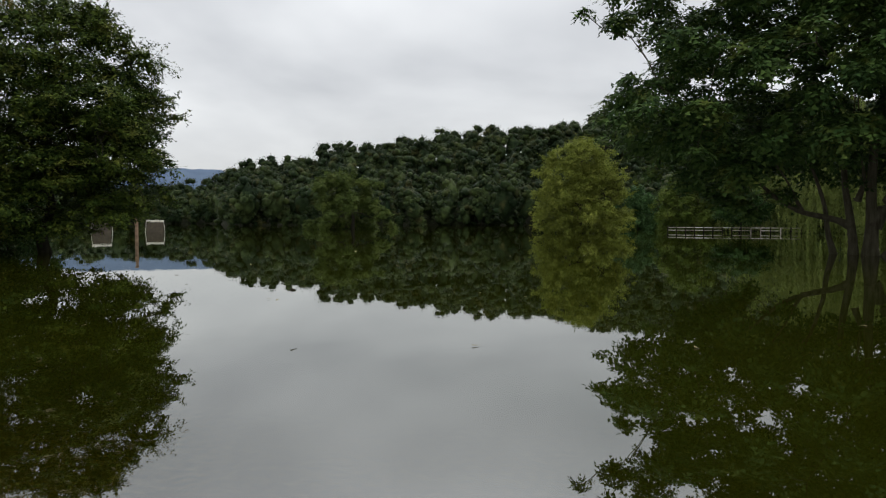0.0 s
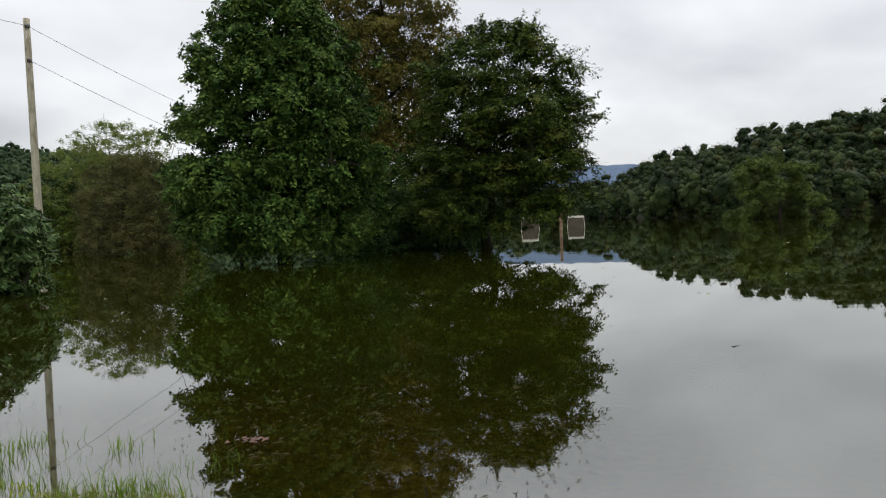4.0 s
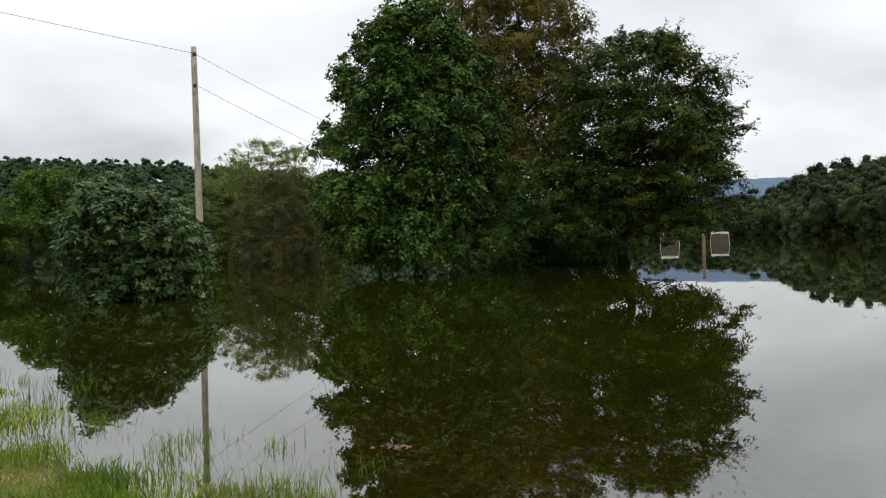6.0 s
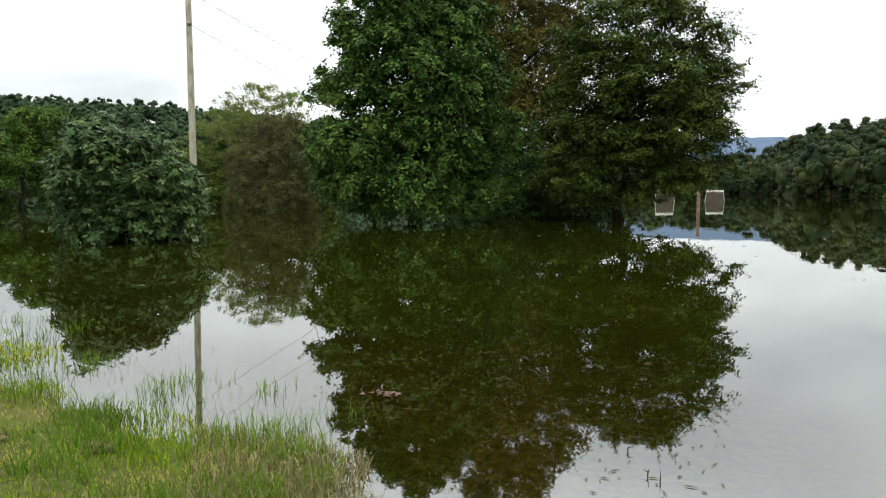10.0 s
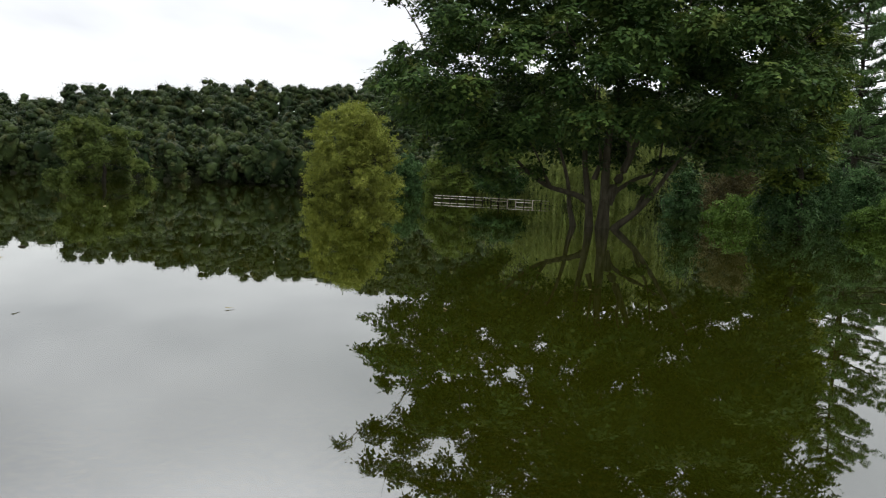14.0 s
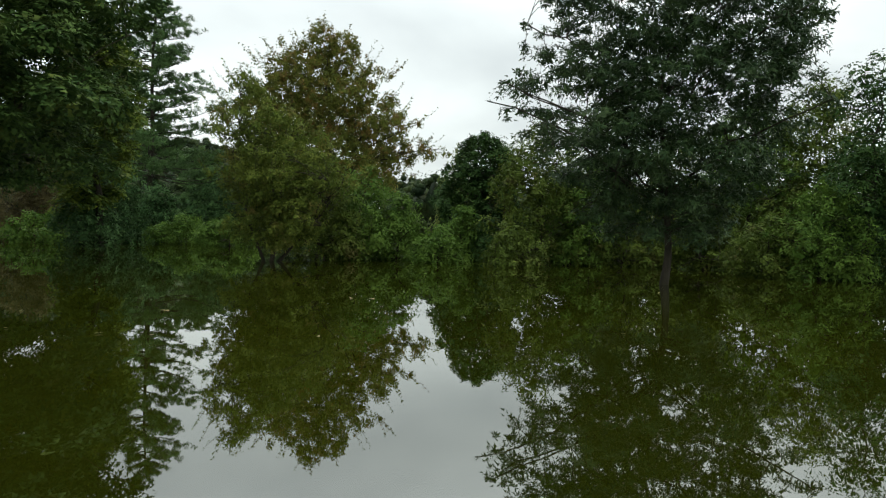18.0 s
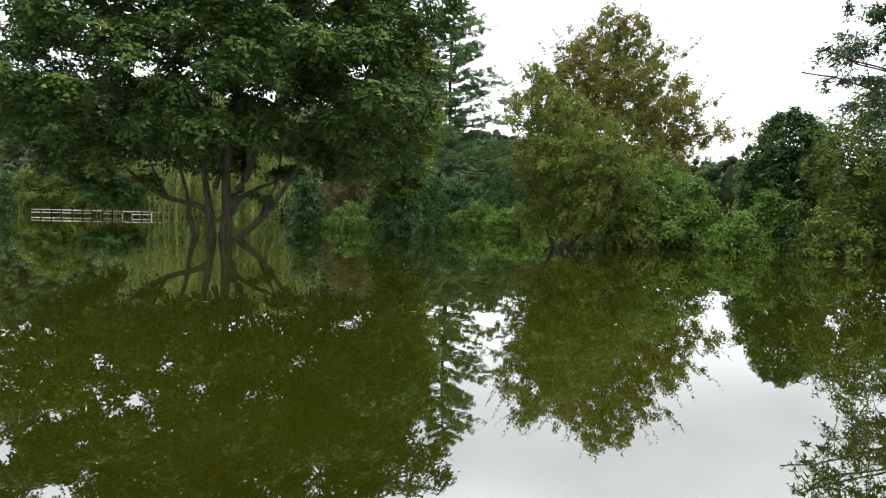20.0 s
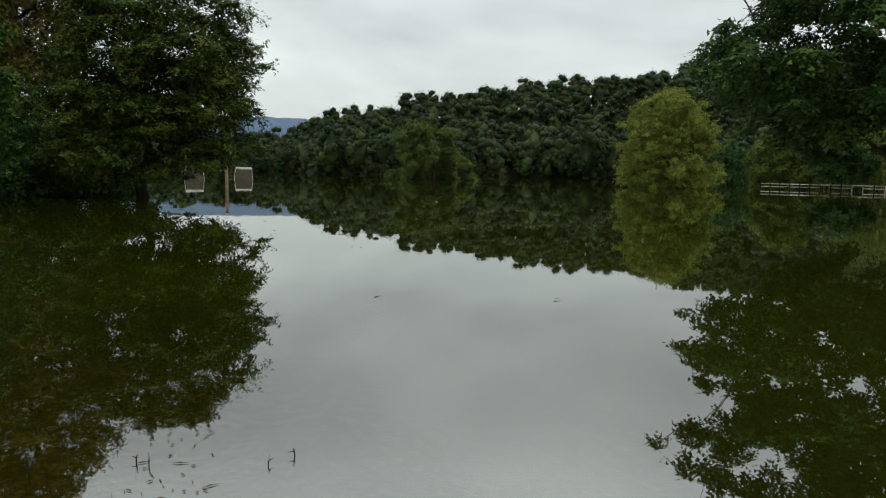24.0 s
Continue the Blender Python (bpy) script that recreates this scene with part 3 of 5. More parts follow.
    tagged(part("crown", mesh_of("crown", v, f, mat), ob), kind="stuff")
    return ob


def dome(h, w, skew=0.0, low=0.0):
    """Outline rows of a rounded bush of height h and width w."""
    return [(low + (h - low) * k, -w / 2 * q + skew * k, w / 2 * q + skew * k) for k, q in ((0.0, 0.86), (0.25, 1.0), (0.5, 0.94), (0.75, 0.7), (0.92, 0.42), (1.0, 0.16))]


def scaled(rows, k):
    return [(1.55 + (a - 1.55) * k, b * k, c * k) for a, b, c in rows]


# ---- ground, water, hills ----
SHORE_X = [-60, -30, -20, -15.1, -13.9, -12.1, -9.7, -8.3, -7.4, -6.7, -6.2, -5.3, -4.6, -4.1, -3.65, -3.25, -3.0, -2.4, -1.5, 0, 2, 4, 6, 9, 14, 25, 60]
SHORE_Y = [-14, -6.5, -2.6, -0.1, 0.9, 1.75, 2.4, 2.45, 2.2, 1.9, 2.2, 2.35, 2.5, 2.65, 2.85, 2.6, 2.3, 2.0, 1.8, 1.6, 1.1, 0.0, -2.0, -5.5, -9, -14, -30]
RIDGE_AZ = [-180, -110, -90, -70, -66, -58, -49, -35, -20, -11.7, -7.6, -5, 0, 4.6, 9.3, 10.6, 11.5, 14, 16.3, 17.2, 20, 24, 30, 36, 44, 51, 57, 62, 70, 77, 88, 100, 120, 180]
RIDGE_Z = [12, 12, 14, 16, 17, 24, 33, 42, 44, 41.5, 38.8, 37.1, 35.6, 32.0, 29.3, 26.0, 24.6, 23.4, 21.8, 16.5, 15.2, 13.5, 14, 22, 29, 31, 34.5, 36, 37, 36, 32, 24, 14, 12]
NEAR_AZ = [-180, -100, -75, -60, -50, -40, -25, -15, 16.2, 17.6, 30, 40, 50, 60, 90, 105, 130, 180]
NEAR_D = [120, 140, 150, 140, 130, 150, 165, 160, 165, 235, 235, 250, 300, 320, 320, 200, 80, 80]
TOP_D = [230, 250, 262, 275, 290, 300, 290, 275, 268, 300, 310, 420, 560, 620, 620, 400, 220, 200]


def ground_height(x, y):
    x, y = np.asarray(x, float), np.asarray(y, float)
    r = np.hypot(x, y)
    az = np.degrees(np.arctan2(-x, y)) / SPREAD
    dist = np.interp(x, SHORE_X, SHORE_Y) - y
    land = np.where(dist > 0, np.minimum(0.06 * dist, 0.42), np.maximum(0.05 * dist, -1.3))
    near, top = np.interp(az, NEAR_AZ, NEAR_D), np.interp(az, NEAR_AZ, TOP_D)
    rz = 1.55 + (np.interp(az, RIDGE_AZ, RIDGE_Z) - 1.55) * top / 300.0 - np.where(az > 30, 13.0, 9.6) * np.clip(top / 300, 0.5, 1.6)
    s = np.clip((r - near) / (top - near), 0, 1)
    s = s * s * (3 - 2 * s)
    back = np.clip((r - top) / 700, 0, 1)
    hill = -1.3 + (np.maximum(rz, 2) + 1.3) * s * (1 - 0.75 * back)
    return np.where(r > near, np.maximum(hill, land), land)


def rough(x, y):
    """Small unevenness of the bank."""
    return np.array([0.020 * noise.noise((a * 0.9, b * 0.9, 3.1)) + 0.014 * noise.noise((a * 3.1, b * 3.1, 7.7)) for a, b in zip(x, y)])


def build_ground():
    rings = np.concatenate([np.linspace(0.4, 20, 90), np.geomspace(20.8, 3200, 50)])
    naz = 288
    a = np.radians(np.arange(naz) * 360 / naz)
    R, A = np.meshgrid(rings, a, indexing="ij")
    x, y = (-np.sin(A) * R).ravel(), (np.cos(A) * R).ravel()
    z = ground_height(x, y)
    near = R.ravel() < 24
    z[near] += rough(x[near], y[near])
    v = np.vstack([np.stack([x, y, z], 1), [[0, 0, float(ground_height(0, 0))]]])
    i = np.arange(len(rings) - 1)[:, None] * naz
    j = np.arange(naz)[None, :]
    k = (j + 1) % naz
    f = np.stack([i + j, i + k, i + naz + k, i + naz + j], -1).reshape(-1, 4)
    c = len(v) - 1
    cap = np.array([[c, q, (q + 1) % naz, (q + 2) % naz] for q in range(0, naz, 2)])[:, [0, 3, 2, 1]]
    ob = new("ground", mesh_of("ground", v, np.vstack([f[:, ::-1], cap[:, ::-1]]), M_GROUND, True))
    tagged(ob, "flooded grassy ground rising to a soggy bank and hills", "ground", kind="structure")


def build_water():
    n = 64
    a = np.linspace(0, 2 * np.pi, n, endpoint=False)
    v = np.vstack([[[0, 0, 0]], np.stack([2600 * np.cos(a), 2600 * np.sin(a), 0 * a], 1)])
    f = np.array([[0, 1 + i, 1 + (i + 1) % n] for i in range(n)])
    ob = new("water", mesh_of("water", v, f, M_WATER))
    tagged(ob, "still olive-brown flood water mirroring sky and trees", "water", kind="structure")


build_ground()
build_water()


def forest(name, label, az0, az1, d0, d1, spacing, per, leaf, size, seed, m, mat=M_FOREST):
    """The wood on a hillside: many rounded crowns standing close together on the slope."""
    rng = np.random.default_rng(seed)
    ps = []
    r = d0
    while r < d1:
        step = math.degrees(spacing / r)
        n = int((az1 - az0) / step)
        az = az0 + (np.arange(n) + rng.uniform(-0.4, 0.4, n)) * step
        rr = r + rng.uniform(-0.45, 0.45, n) * spacing
        ps.append(np.stack([-np.sin(np.radians(az)) * rr, np.cos(np.radians(az)) * rr], 1))
        r += spacing * 0.85
    p = np.vstack(ps)
    h = ground_height(p[:, 0], p[:, 1])
    az = np.degrees(np.arctan2(-p[:, 0], p[:, 1]))
    rr = np.hypot(p[:, 0], p[:, 1])
    ok = (h > -1.25) & (rr < np.interp(az, NEAR_AZ, TOP_D) + spacing * 1.2)
    p, h = p[ok], h[ok]
    n = len(p)
    w = size * rng.uniform(0.72, 1.35, n)
    tall = w * rng.uniform(0.95, 1.35, n) + 0.3 * size
    base = np.maximum(h - 0.5, -0.3)
    # low growth trailing into the water along the foot
    fa = np.arange(az0, az1, math.degrees(spacing * 0.4 / d0))
    fa = fa + rng.uniform(-0.4, 0.4, len(fa)) * (fa[1] - fa[0])
    for lift in (0.30, 0.62):
        near, top = np.interp(fa, NEAR_AZ, NEAR_D), np.interp(fa, NEAR_AZ, TOP_D)
        fr = near + (top - near) * (0.075 + 0.05 * lift) + rng.uniform(-3, 3, len(fa))
        g = np.stack([-np.sin(np.radians(fa * SPREAD)) * fr, np.cos(np.radians(fa * SPREAD)) * fr], 1)
        gw = size * rng.uniform(0.5, 0.85, len(fa))
        p, w, tall = np.vstack([p, g]), np.r_[w, gw], np.r_[tall, gw * rng.uniform(0.9, 1.3, len(fa))]
        base = np.r_[base, np.full(len(fa), -0.9)]
    n = len(p)
    mid = np.stack([p[:, 0], p[:, 1], base + 0.5 * tall], 1)
    # rounded billows of leaves over each crown
    d = unit(rng.normal(0, 1, (n * m, 3)) + np.array([0, 0, 0.4]))
    k = np.repeat(np.arange(n), m)
    r = rng.uniform(0.50, 0.68, n * m)
    c = mid[k] + d * np.stack([0.5 * w[k] * r, 0.5 * w[k] * r, 0.48 * tall[k] * r], 1)
    s = w[k] * rng.uniform(0.15, 0.26, n * m)
    lv, lf = clump_leaves(c, s, per * n, leaf, leaf * 0.8, rng, 0.8, 0.4, 0.2, 0.65, 2, 0.0)
    ob = tagged(new(name, mesh_of(name, lv, lf, mat)), label, "wood", kind="stuff")
    # the dense foliage inside every crown and every billow
    bm = bmesh.new()
    bmesh.ops.create_icosphere(bm, subdivisions=1, radius=1.0)
    bv, bf = np.array([g.co[:] for g in bm.verts]), np.array([[g.index for g in h.verts] for h in bm.faces])
    bm.free()
    at = np.vstack([mid - np.array([0, 0, 0.07]) * tall[:, None], c])
    half = np.vstack([np.stack([0.27 * w, 0.27 * w, 0.30 * tall], 1), s[:, None] * np.array([0.66, 0.66, 0.56])])
    v = (at[:, None] + bv[None] * rng.uniform(0.65, 1.2, (len(at), len(bv), 1)) * half[:, None]).reshape(-1, 3)
    f = (bf[None] + (np.arange(len(at)) * len(bv))[:, None, None]).reshape(-1, 3)
    tagged(part("foliage", mesh_of("foliage", v, f, mat, True), ob), kind="stuff")


forest("hillside_wood", "dense dark green wood covering the hill across the water", -62, 38, 152, 318, 6.3, 310, 0.42, 7.2, 11, 11)
forest("western_wood", "dense dark green wood on a long distant ridge", 37, 104, 225, 645, 10.5, 66, 0.66, 10.4, 12, 7, M_HAZE_FOREST)
forest("eastern_wood", "distant green wood beyond the flooded trees", -115, -62, 138, 275, 9.5, 170, 0.6, 9.5, 13, 9)


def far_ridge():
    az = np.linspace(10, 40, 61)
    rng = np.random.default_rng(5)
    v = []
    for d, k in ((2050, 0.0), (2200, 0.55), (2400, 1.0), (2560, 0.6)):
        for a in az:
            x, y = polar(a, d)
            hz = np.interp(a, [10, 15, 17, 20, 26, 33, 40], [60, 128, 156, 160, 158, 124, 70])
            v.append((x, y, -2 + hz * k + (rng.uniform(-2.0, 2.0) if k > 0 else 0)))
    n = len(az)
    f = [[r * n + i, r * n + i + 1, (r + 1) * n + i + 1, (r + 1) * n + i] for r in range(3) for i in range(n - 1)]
    ob = new("backdrop", mesh_of("backdrop", v, f, M_HAZE_BLUE, True))
    tagged(ob, "far wooded mountain ridge on the horizon, coloured blue for haze", "ridge", kind="structure")


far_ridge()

# ---- the large trees ----
tree("oak_tree", "broad green oak tree with layered foliage standing in flood water", 28.2, 38.3,
     [(11.7, -0.2, 1.8), (10.7, -2.0, 3.5), (9.8, -3.0, 4.4), (8.8, -3.5, 4.7), (7.9, -3.8, 5.3), (6.9, -4.0, 6.0), (6.0, -4.2, 6.2), (5.0, -4.5, 5.7), (4.1, -4.8, 5.4), (3.2, -4.9, 5.4), (2.2, -4.8, 5.2), (1.5, -4.2, 3.4), (0.8, -3.2, 1.6)],
     M_OAK, 140000, 0.14, 0.10, 21, M_DBARK, 0.26, 420, 0.85, 14, flat=0.45, up=0.6, fill=0.5, core=0.12, lobes=0.9, shoots=(160, 0.6))
tree("cottonwood_tree", "tall dense green cottonwood with glossy leaves, skirts touching the water", 43.8, 32.4,
     [(12.7, -0.4, 0.8), (12.0, -1.1, 1.5), (11.1, -2.0, 2.0), (10.3, -2.7, 2.6), (9.4, -3.2, 3.3), (8.5, -3.6, 3.6), (7.6, -3.8, 3.9), (6.7, -4.1, 4.1), (5.8, -4.3, 4.3), (4.9, -4.2, 4.4), (4.0, -4.4, 4.5), (3.2, -4.9, 4.5), (2.3, -5.3, 4.3), (1.5, -4.7, 4.0), (0.7, -2.4, 3.6)],
     M_COTTON, 150000, 0.15, 0.13, 22, M_DBARK, 0.28, 520, 0.62, 12,
     [([(0, 0, -0.4), (0.1, 0, 2), (0, 0.1, 5), (0.0, 0, 8.5), (0.1, 0, 11.2)], 0.28), ([(-1.75, -0.4, -0.4), (-1.75, -0.4, 0.6), (-1.7, -0.35, 1.6), (-1.4, -0.2, 3.6)], 0.09)],
     flat=0.7, up=0.4, droop=0.7, fill=0.6, core=0.12, lobes=1.0, shoots=(150, 0.55), boughs=(90, 1.5), holes=((-2.9, 6.2, 0.35), (-3.1, 7.6, 0.35)))
tree("rusty_tree", "tall tree with thinning rust-brown leaves behind the green ones", 35.9, 48,
     [(20.2, -2.2, 1.0), (19.0, -4.4, 2.2), (17.9, -5.3, 2.8), (16.4, -5.0, 3.9), (15.0, -4.6, 4.9), (13.5, -4.4, 5.2), (12.0, -4.2, 4.7), (10.4, -4.0, 4.4), (6.8, -3.7, 4.0), (3.5, -2.5, 2.5)],
     M_BROWN, 90000, 0.16, 0.12, 23, M_DBARK, 0.32, 480, 0.7, 12, flat=0.8, up=0.3, fill=0.4, lobes=1.2, shoots=(120, 0.9))
tree("big_bush", "large rounded bush with greyish drooping leaves rising from the water", 64.2, 23.6,
     [(4.0, -1.65, -1.45), (3.6, -1.75, -1.0), (3.25, -1.85, -0.2), (3.0, -1.9, 0.9), (2.7, -1.95, 1.4), (2.3, -2.05, 1.8), (1.9, -2.1, 2.15), (1.4, -2.1, 2.3), (1.0, -2.1, 2.3), (0.6, -2.0, 2.25), (0.1, -1.8, 2.1)],
     M_BUSH, 60000, 0.165, 0.075, 24, M_DBARK, 0.12, 230, 0.36, 6, flat=0.85, up=0.45, droop=0.75, fill=0.75, category="bush", fork=0.15, lobes=0.9, whorl=7)


MAPLE_STEMS = [
    ([(-0.1, 0, -0.4), (-0.08, 0, 0.6), (-0.04, 0, 1.3), (-0.12, 0.1, 2.6), (-0.04, 0.2, 4.8), (0.33, 0.3, 6.6), (0.42, 0.2, 9.0), (0.1, 0.2, 13.5)], 0.33),
    ([(0.0, 0.05, 1.2), (0.4, 0.1, 2.1), (0.8, 0.2, 2.9), (1.54, 0.3, 5.0), (2.2, 0.2, 6.6), (3.4, -0.2, 11.5)], 0.27),
    ([(-0.70, 0.1, -0.4), (-0.73, 0.1, 0.5), (-0.82, 0.2, 1.3), (-1.0, 0.3, 2.4), (-1.15, 0.4, 3.5), (-1.06, 0.5, 4.8), (-1.6, 0.6, 7.0), (-2.7, 0.5, 8.0), (-2.9, 0.4, 9.4), (-3.2, 0.4, 11.5)], 0.21),
    ([(-1.4, 0.7, -0.4), (-1.55, 0.7, 0.3), (-1.72, 0.7, 0.9), (-1.84, 0.7, 2.1), (-2.3, 0.6, 3.6), (-2.75, 0.5, 4.6), (-3.6, 0.5, 7.5)], 0.17),
    ([(-0.8, 0.2, 1.2), (-1.3, 0.2, 1.48), (-1.9, 0.2, 1.63), (-2.85, 0.1, 1.85), (-3.8, 0.0, 2.5), (-4.5, -0.1, 3.2), (-5.1, -0.2, 3.7), (-6.4, -0.3, 4.6), (-8.6, -0.3, 6.0)], 0.16),
    ([(0.25, -0.2, -0.4), (0.5, -0.3, 0.1), (1.36, -0.4, 0.78), (2.18, -0.5, 1.83), (3.15, -0.6, 3.4), (4.2, -0.8, 4.8), (5.8, -1.0, 7.0)], 0.20),
    ([(0.2, 0.0, 1.45), (0.5, 0.1, 1.85), (1.33, 0.3, 2.42), (1.98, 0.4, 2.64), (2.63, 0.5, 3.04), (3.4, 0.7, 3.7), (4.6, 1.2, 6.2)], 0.13),
    ([(1.45, -0.4, 0.88), (1.74, -0.2, 1.83), (2.25, 0.1, 2.7), (2.5, 0.6, 4.6), (2.6, 1.0, 8.5)], 0.11),
    ([(-2.7, 0.1, 1.85), (-3.0, 0.1, 2.5), (-3.4, -0.2, 3.4), (-4.8, -0.9, 5.5)], 0.09),
    ([(-0.6, 0.2, 2.3), (-0.35, 0.0, 3.1), (-0.5, -0.5, 4.3), (-0.7, -1.2, 7.0)], 0.12),
    ([(1.0, 0.2, 3.4), (0.85, 0.3, 4.1), (1.1, 0.4, 5.2), (1.2, 0.8, 8.0)], 0.11),
]
tree("maple_tree", "big spreading dark green maple with many stems standing in flood water", -29.7, 35.8,
     [(17.4, -3.4, 1.9), (15.3, -6.6, 5.6), (13.0, -10.0, 8.2), (11.6, -11.0, 9.2), (10.3, -10.7, 9.4), (9.0, -9.2, 9.5), (8.1, -10.6, 9.6), (7.4, -11.6, 9.6), (6.4, -11.6, 9.5), (5.6, -11.2, 9.3), (4.6, -10.5, 9.1), (3.9, -9.6, 8.8), (3.1, -8.4, 6.8)],
     M_MAPLE, 200000, 0.19, 0.18, 28, M_BARK, 0.42, 440, 1.0, 18, MAPLE_STEMS, flat=0.5, up=0.55, droop=0.5, fill=0.5, fork=0.22, core=0.0, lobes=0.8, hollow=(3.1, 4.8),
     holes=((0.1, 3.2, 1.3), (1.7, 3.2, 0.8), (-1.7, 3.2, 0.9), (-2.7, 9.2, 0.75), (-0.8, 9.9, 0.55), (1.5, 10.2, 0.6), (-4.9, 8.3, 0.5), (-7.2, 9.4, 0.4)),
     extra=((-6.5, -0.4, 2.9, 0.6), (-6.1, -0.2, 2.5, 0.55), (-5.6, -0.4, 2.3, 0.6), (-5.1, -0.2, 2.1, 0.5), (-4.7, -0.3, 1.8, 0.45), (-5.3, -0.6, 2.8, 0.6), (-3.5, -0.1, 2.7, 0.5), (-3.2, 0.1, 2.35, 0.35),
            (-0.6, -0.1, 3.05, 0.38), (-1.1, 0.1, 4.0, 0.45), (1.2, -0.3, 2.0, 0.3), (1.8, -0.3, 1.85, 0.3), (2.2, 0.2, 3.1, 0.4), (2.8, -0.2, 3.3, 0.45), (3.9, 0.0, 4.7, 0.9), (3.5, -0.7, 5.2, 0.9), (4.3, 0.6, 5.0, 0.9),
            (0.3, 2.8, 3.4, 0.6), (0.7, 3.0, 3.9, 0.6), (-0.3, 2.6, 3.9, 0.65), (1.1, 2.6, 3.5, 0.5), (0.4, 3.2, 4.5, 0.7)))
tree("maple_tree", "tall yellowish green maple behind the spreading one", -42.9, 46,
     [(16.2, -2.6, -0.8), (14.4, -3.5, -0.2), (12.7, -3.8, 0.9), (10.9, -3.9, 2.0), (9.2, -3.6, 2.5), (7.4, -3.4, 2.3), (5.7, -3.2, 1.7), (4.0, -2.6, 1.5), (2.6, -2.0, 1.2)],
     M_LIME, 40000, 0.19, 0.17, 26, M_DBARK, 0.25, 150, 0.8, 8, flat=0.5, up=0.6, lobes=0.9)
tree("pin_oak_tree", "slender-trunked pin oak with fine dark leaves in the water", -84.2, 26.8,
     [(13.6, -1.1, 1.2), (12.4, -3.2, 3.4), (11.2, -4.8, 4.8), (10.2, -5.4, 5.3), (9.5, -5.1, 5.3), (8.9, -4.8, 5.4), (8.3, -4.6, 5.2), (7.7, -5.4, 5.3), (7.1, -5.5, 5.1), (6.5, -5.8, 4.7), (5.9, -6.0, 4.5), (5.3, -5.7, 4.4), (4.7, -5.1, 4.1), (4.1, -4.5, 3.9), (3.5, -3.3, 3.6), (2.9, -3.1, 2.8), (2.3, -2.9, 2.6), (1.7, -2.3, 1.9)],
     M_ROAK, 170000, 0.175, 0.060, 39, M_DBARK, 0.14, 680, 0.62, 13, flat=0.5, up=0.4, droop=0.55, fill=0.35, fork=0.2, lobes=0.8, whorl=5, thin=(5.6, 0.6))
tree("birch_tree", "leaning yellow-green tree with thin leaves at the water's edge", -54.5, 34,
     [(9.1, -1.5, -1.2), (8.1, -1.9, -0.6), (7.2, -2.3, 0.4), (6.2, -2.5, 1.6), (5.3, -2.5, 2.8), (4.4, -2.4, 3.4), (3.4, -2.2, 3.4), (2.5, -2.0, 3.1), (1.5, -1.6, 2.5), (0.7, -1.0, 1.9)],
     M_BIRCH, 42000, 0.12, 0.08, 28, M_DBARK, 0.16, 520, 0.38, 14,
     [([(0.1, 0, -0.4), (0.35, 0, 0.6), (0.5, 0.1, 1.8), (0.6, 0.2, 3.6), (0.7, 0.2, 6.4)], 0.11), ([(0.0, 0, -0.4), (-0.4, 0, 0.7), (-0.9, 0.1, 1.9), (-1.3, 0.2, 4.2), (-1.4, 0.2, 8.8)], 0.08),
      ([(0.2, 0.1, -0.4), (1.2, 0.2, 0.8), (2.6, 0.3, 2.4), (3.2, 0.4, 5.0)], 0.09)], flat=0.9, up=0.2, droop=0.5, fill=0.4, fork=0.2, lobes=1.3, shoots=(130, 0.9), thin=(5.0, 0.55))
tree("tulip_tree", "tall tree turning orange-brown behind the waterside shrubs", -58.9, 66,
     [(19.8, -1.6, -0.6), (18.9, -2.6, 1.4), (17.9, -3.7, 2.8), (16.4, -5.2, 3.4), (14.9, -6.8, 4.2), (13.4, -7.4, 5.3), (11.8, -7.6, 6.1), (10.3, -7.6, 7.5), (8.8, -7.4, 8.3), (7.3, -7.2, 7.4), (5.0, -6.4, 6.3)],
     M_ORANGE, 76000, 0.21, 0.15, 29, M_DBARK, 0.3, 760, 0.55, 14, flat=1.1, up=0.2, droop=-0.3, fill=0.4, lobes=1.5, shoots=(260, 1.7))
tree("yellow_tree", "rounded yellow-green willow oak standing alone in the flood", -10.3, 80,
     [(10.2, -1.2, 1.3), (9.6, -2.2, 2.3), (8.3, -3.6, 3.4), (6.8, -4.5, 4.5), (5.3, -4.9, 5.0), (3.8, -5.0, 5.3), (2.3, -5.1, 5.5), (0.8, -5.3, 5.5), (0.1, -5.3, 5.4)],
     M_YELLOW, 60000, 0.20, 0.13, 30, M_DBARK, 0.25, 400, 0.62, 6, flat=0.8, up=0.35, fill=0.65, lobes=1.3, shoots=(90, 0.6))
tree("island_tree", "rounded olive tree on a drowned island before the hill", 7.2, 110,
     [(8.9, -3.4, -0.9), (8.2, -4.4, 0.8), (7.1, -4.9, 2.6), (6.6, -5.2, 5.8), (5.5, -5.8, 6.4), (3.8, -6.6, 6.8), (2.2, -7.4, 6.7), (0.6, -8.4, 6.5), (0.1, -8.2, 6.2)],
     M_ISLE, 48000, 0.27, 0.18, 31, M_DBARK, 0.3, 260, 0.85, 5, flat=0.75, fill=0.6, lobes=2.0, boughs=(26, 2.0), shoots=(60, 0.8))
tree("round_tree", "dense dark green rounded tree behind the shrubs", -70.2, 46,
     [(7.9, -0.2, 0.9), (7.3, -1.0, 1.8), (6.8, -1.4, 2.3), (5.8, -1.8, 2.7), (4.7, -2.2, 3.0), (3.7, -2.5, 3.1), (2.7, -2.5, 3.1), (1.7, -2.3, 3.0), (0.2, -2.1, 2.8)],
     M_DARK, 34000, 0.18, 0.13, 32, M_DBARK, 0.2, 220, 0.55, 4, flat=0.9, fill=0.8, droop=0.6)
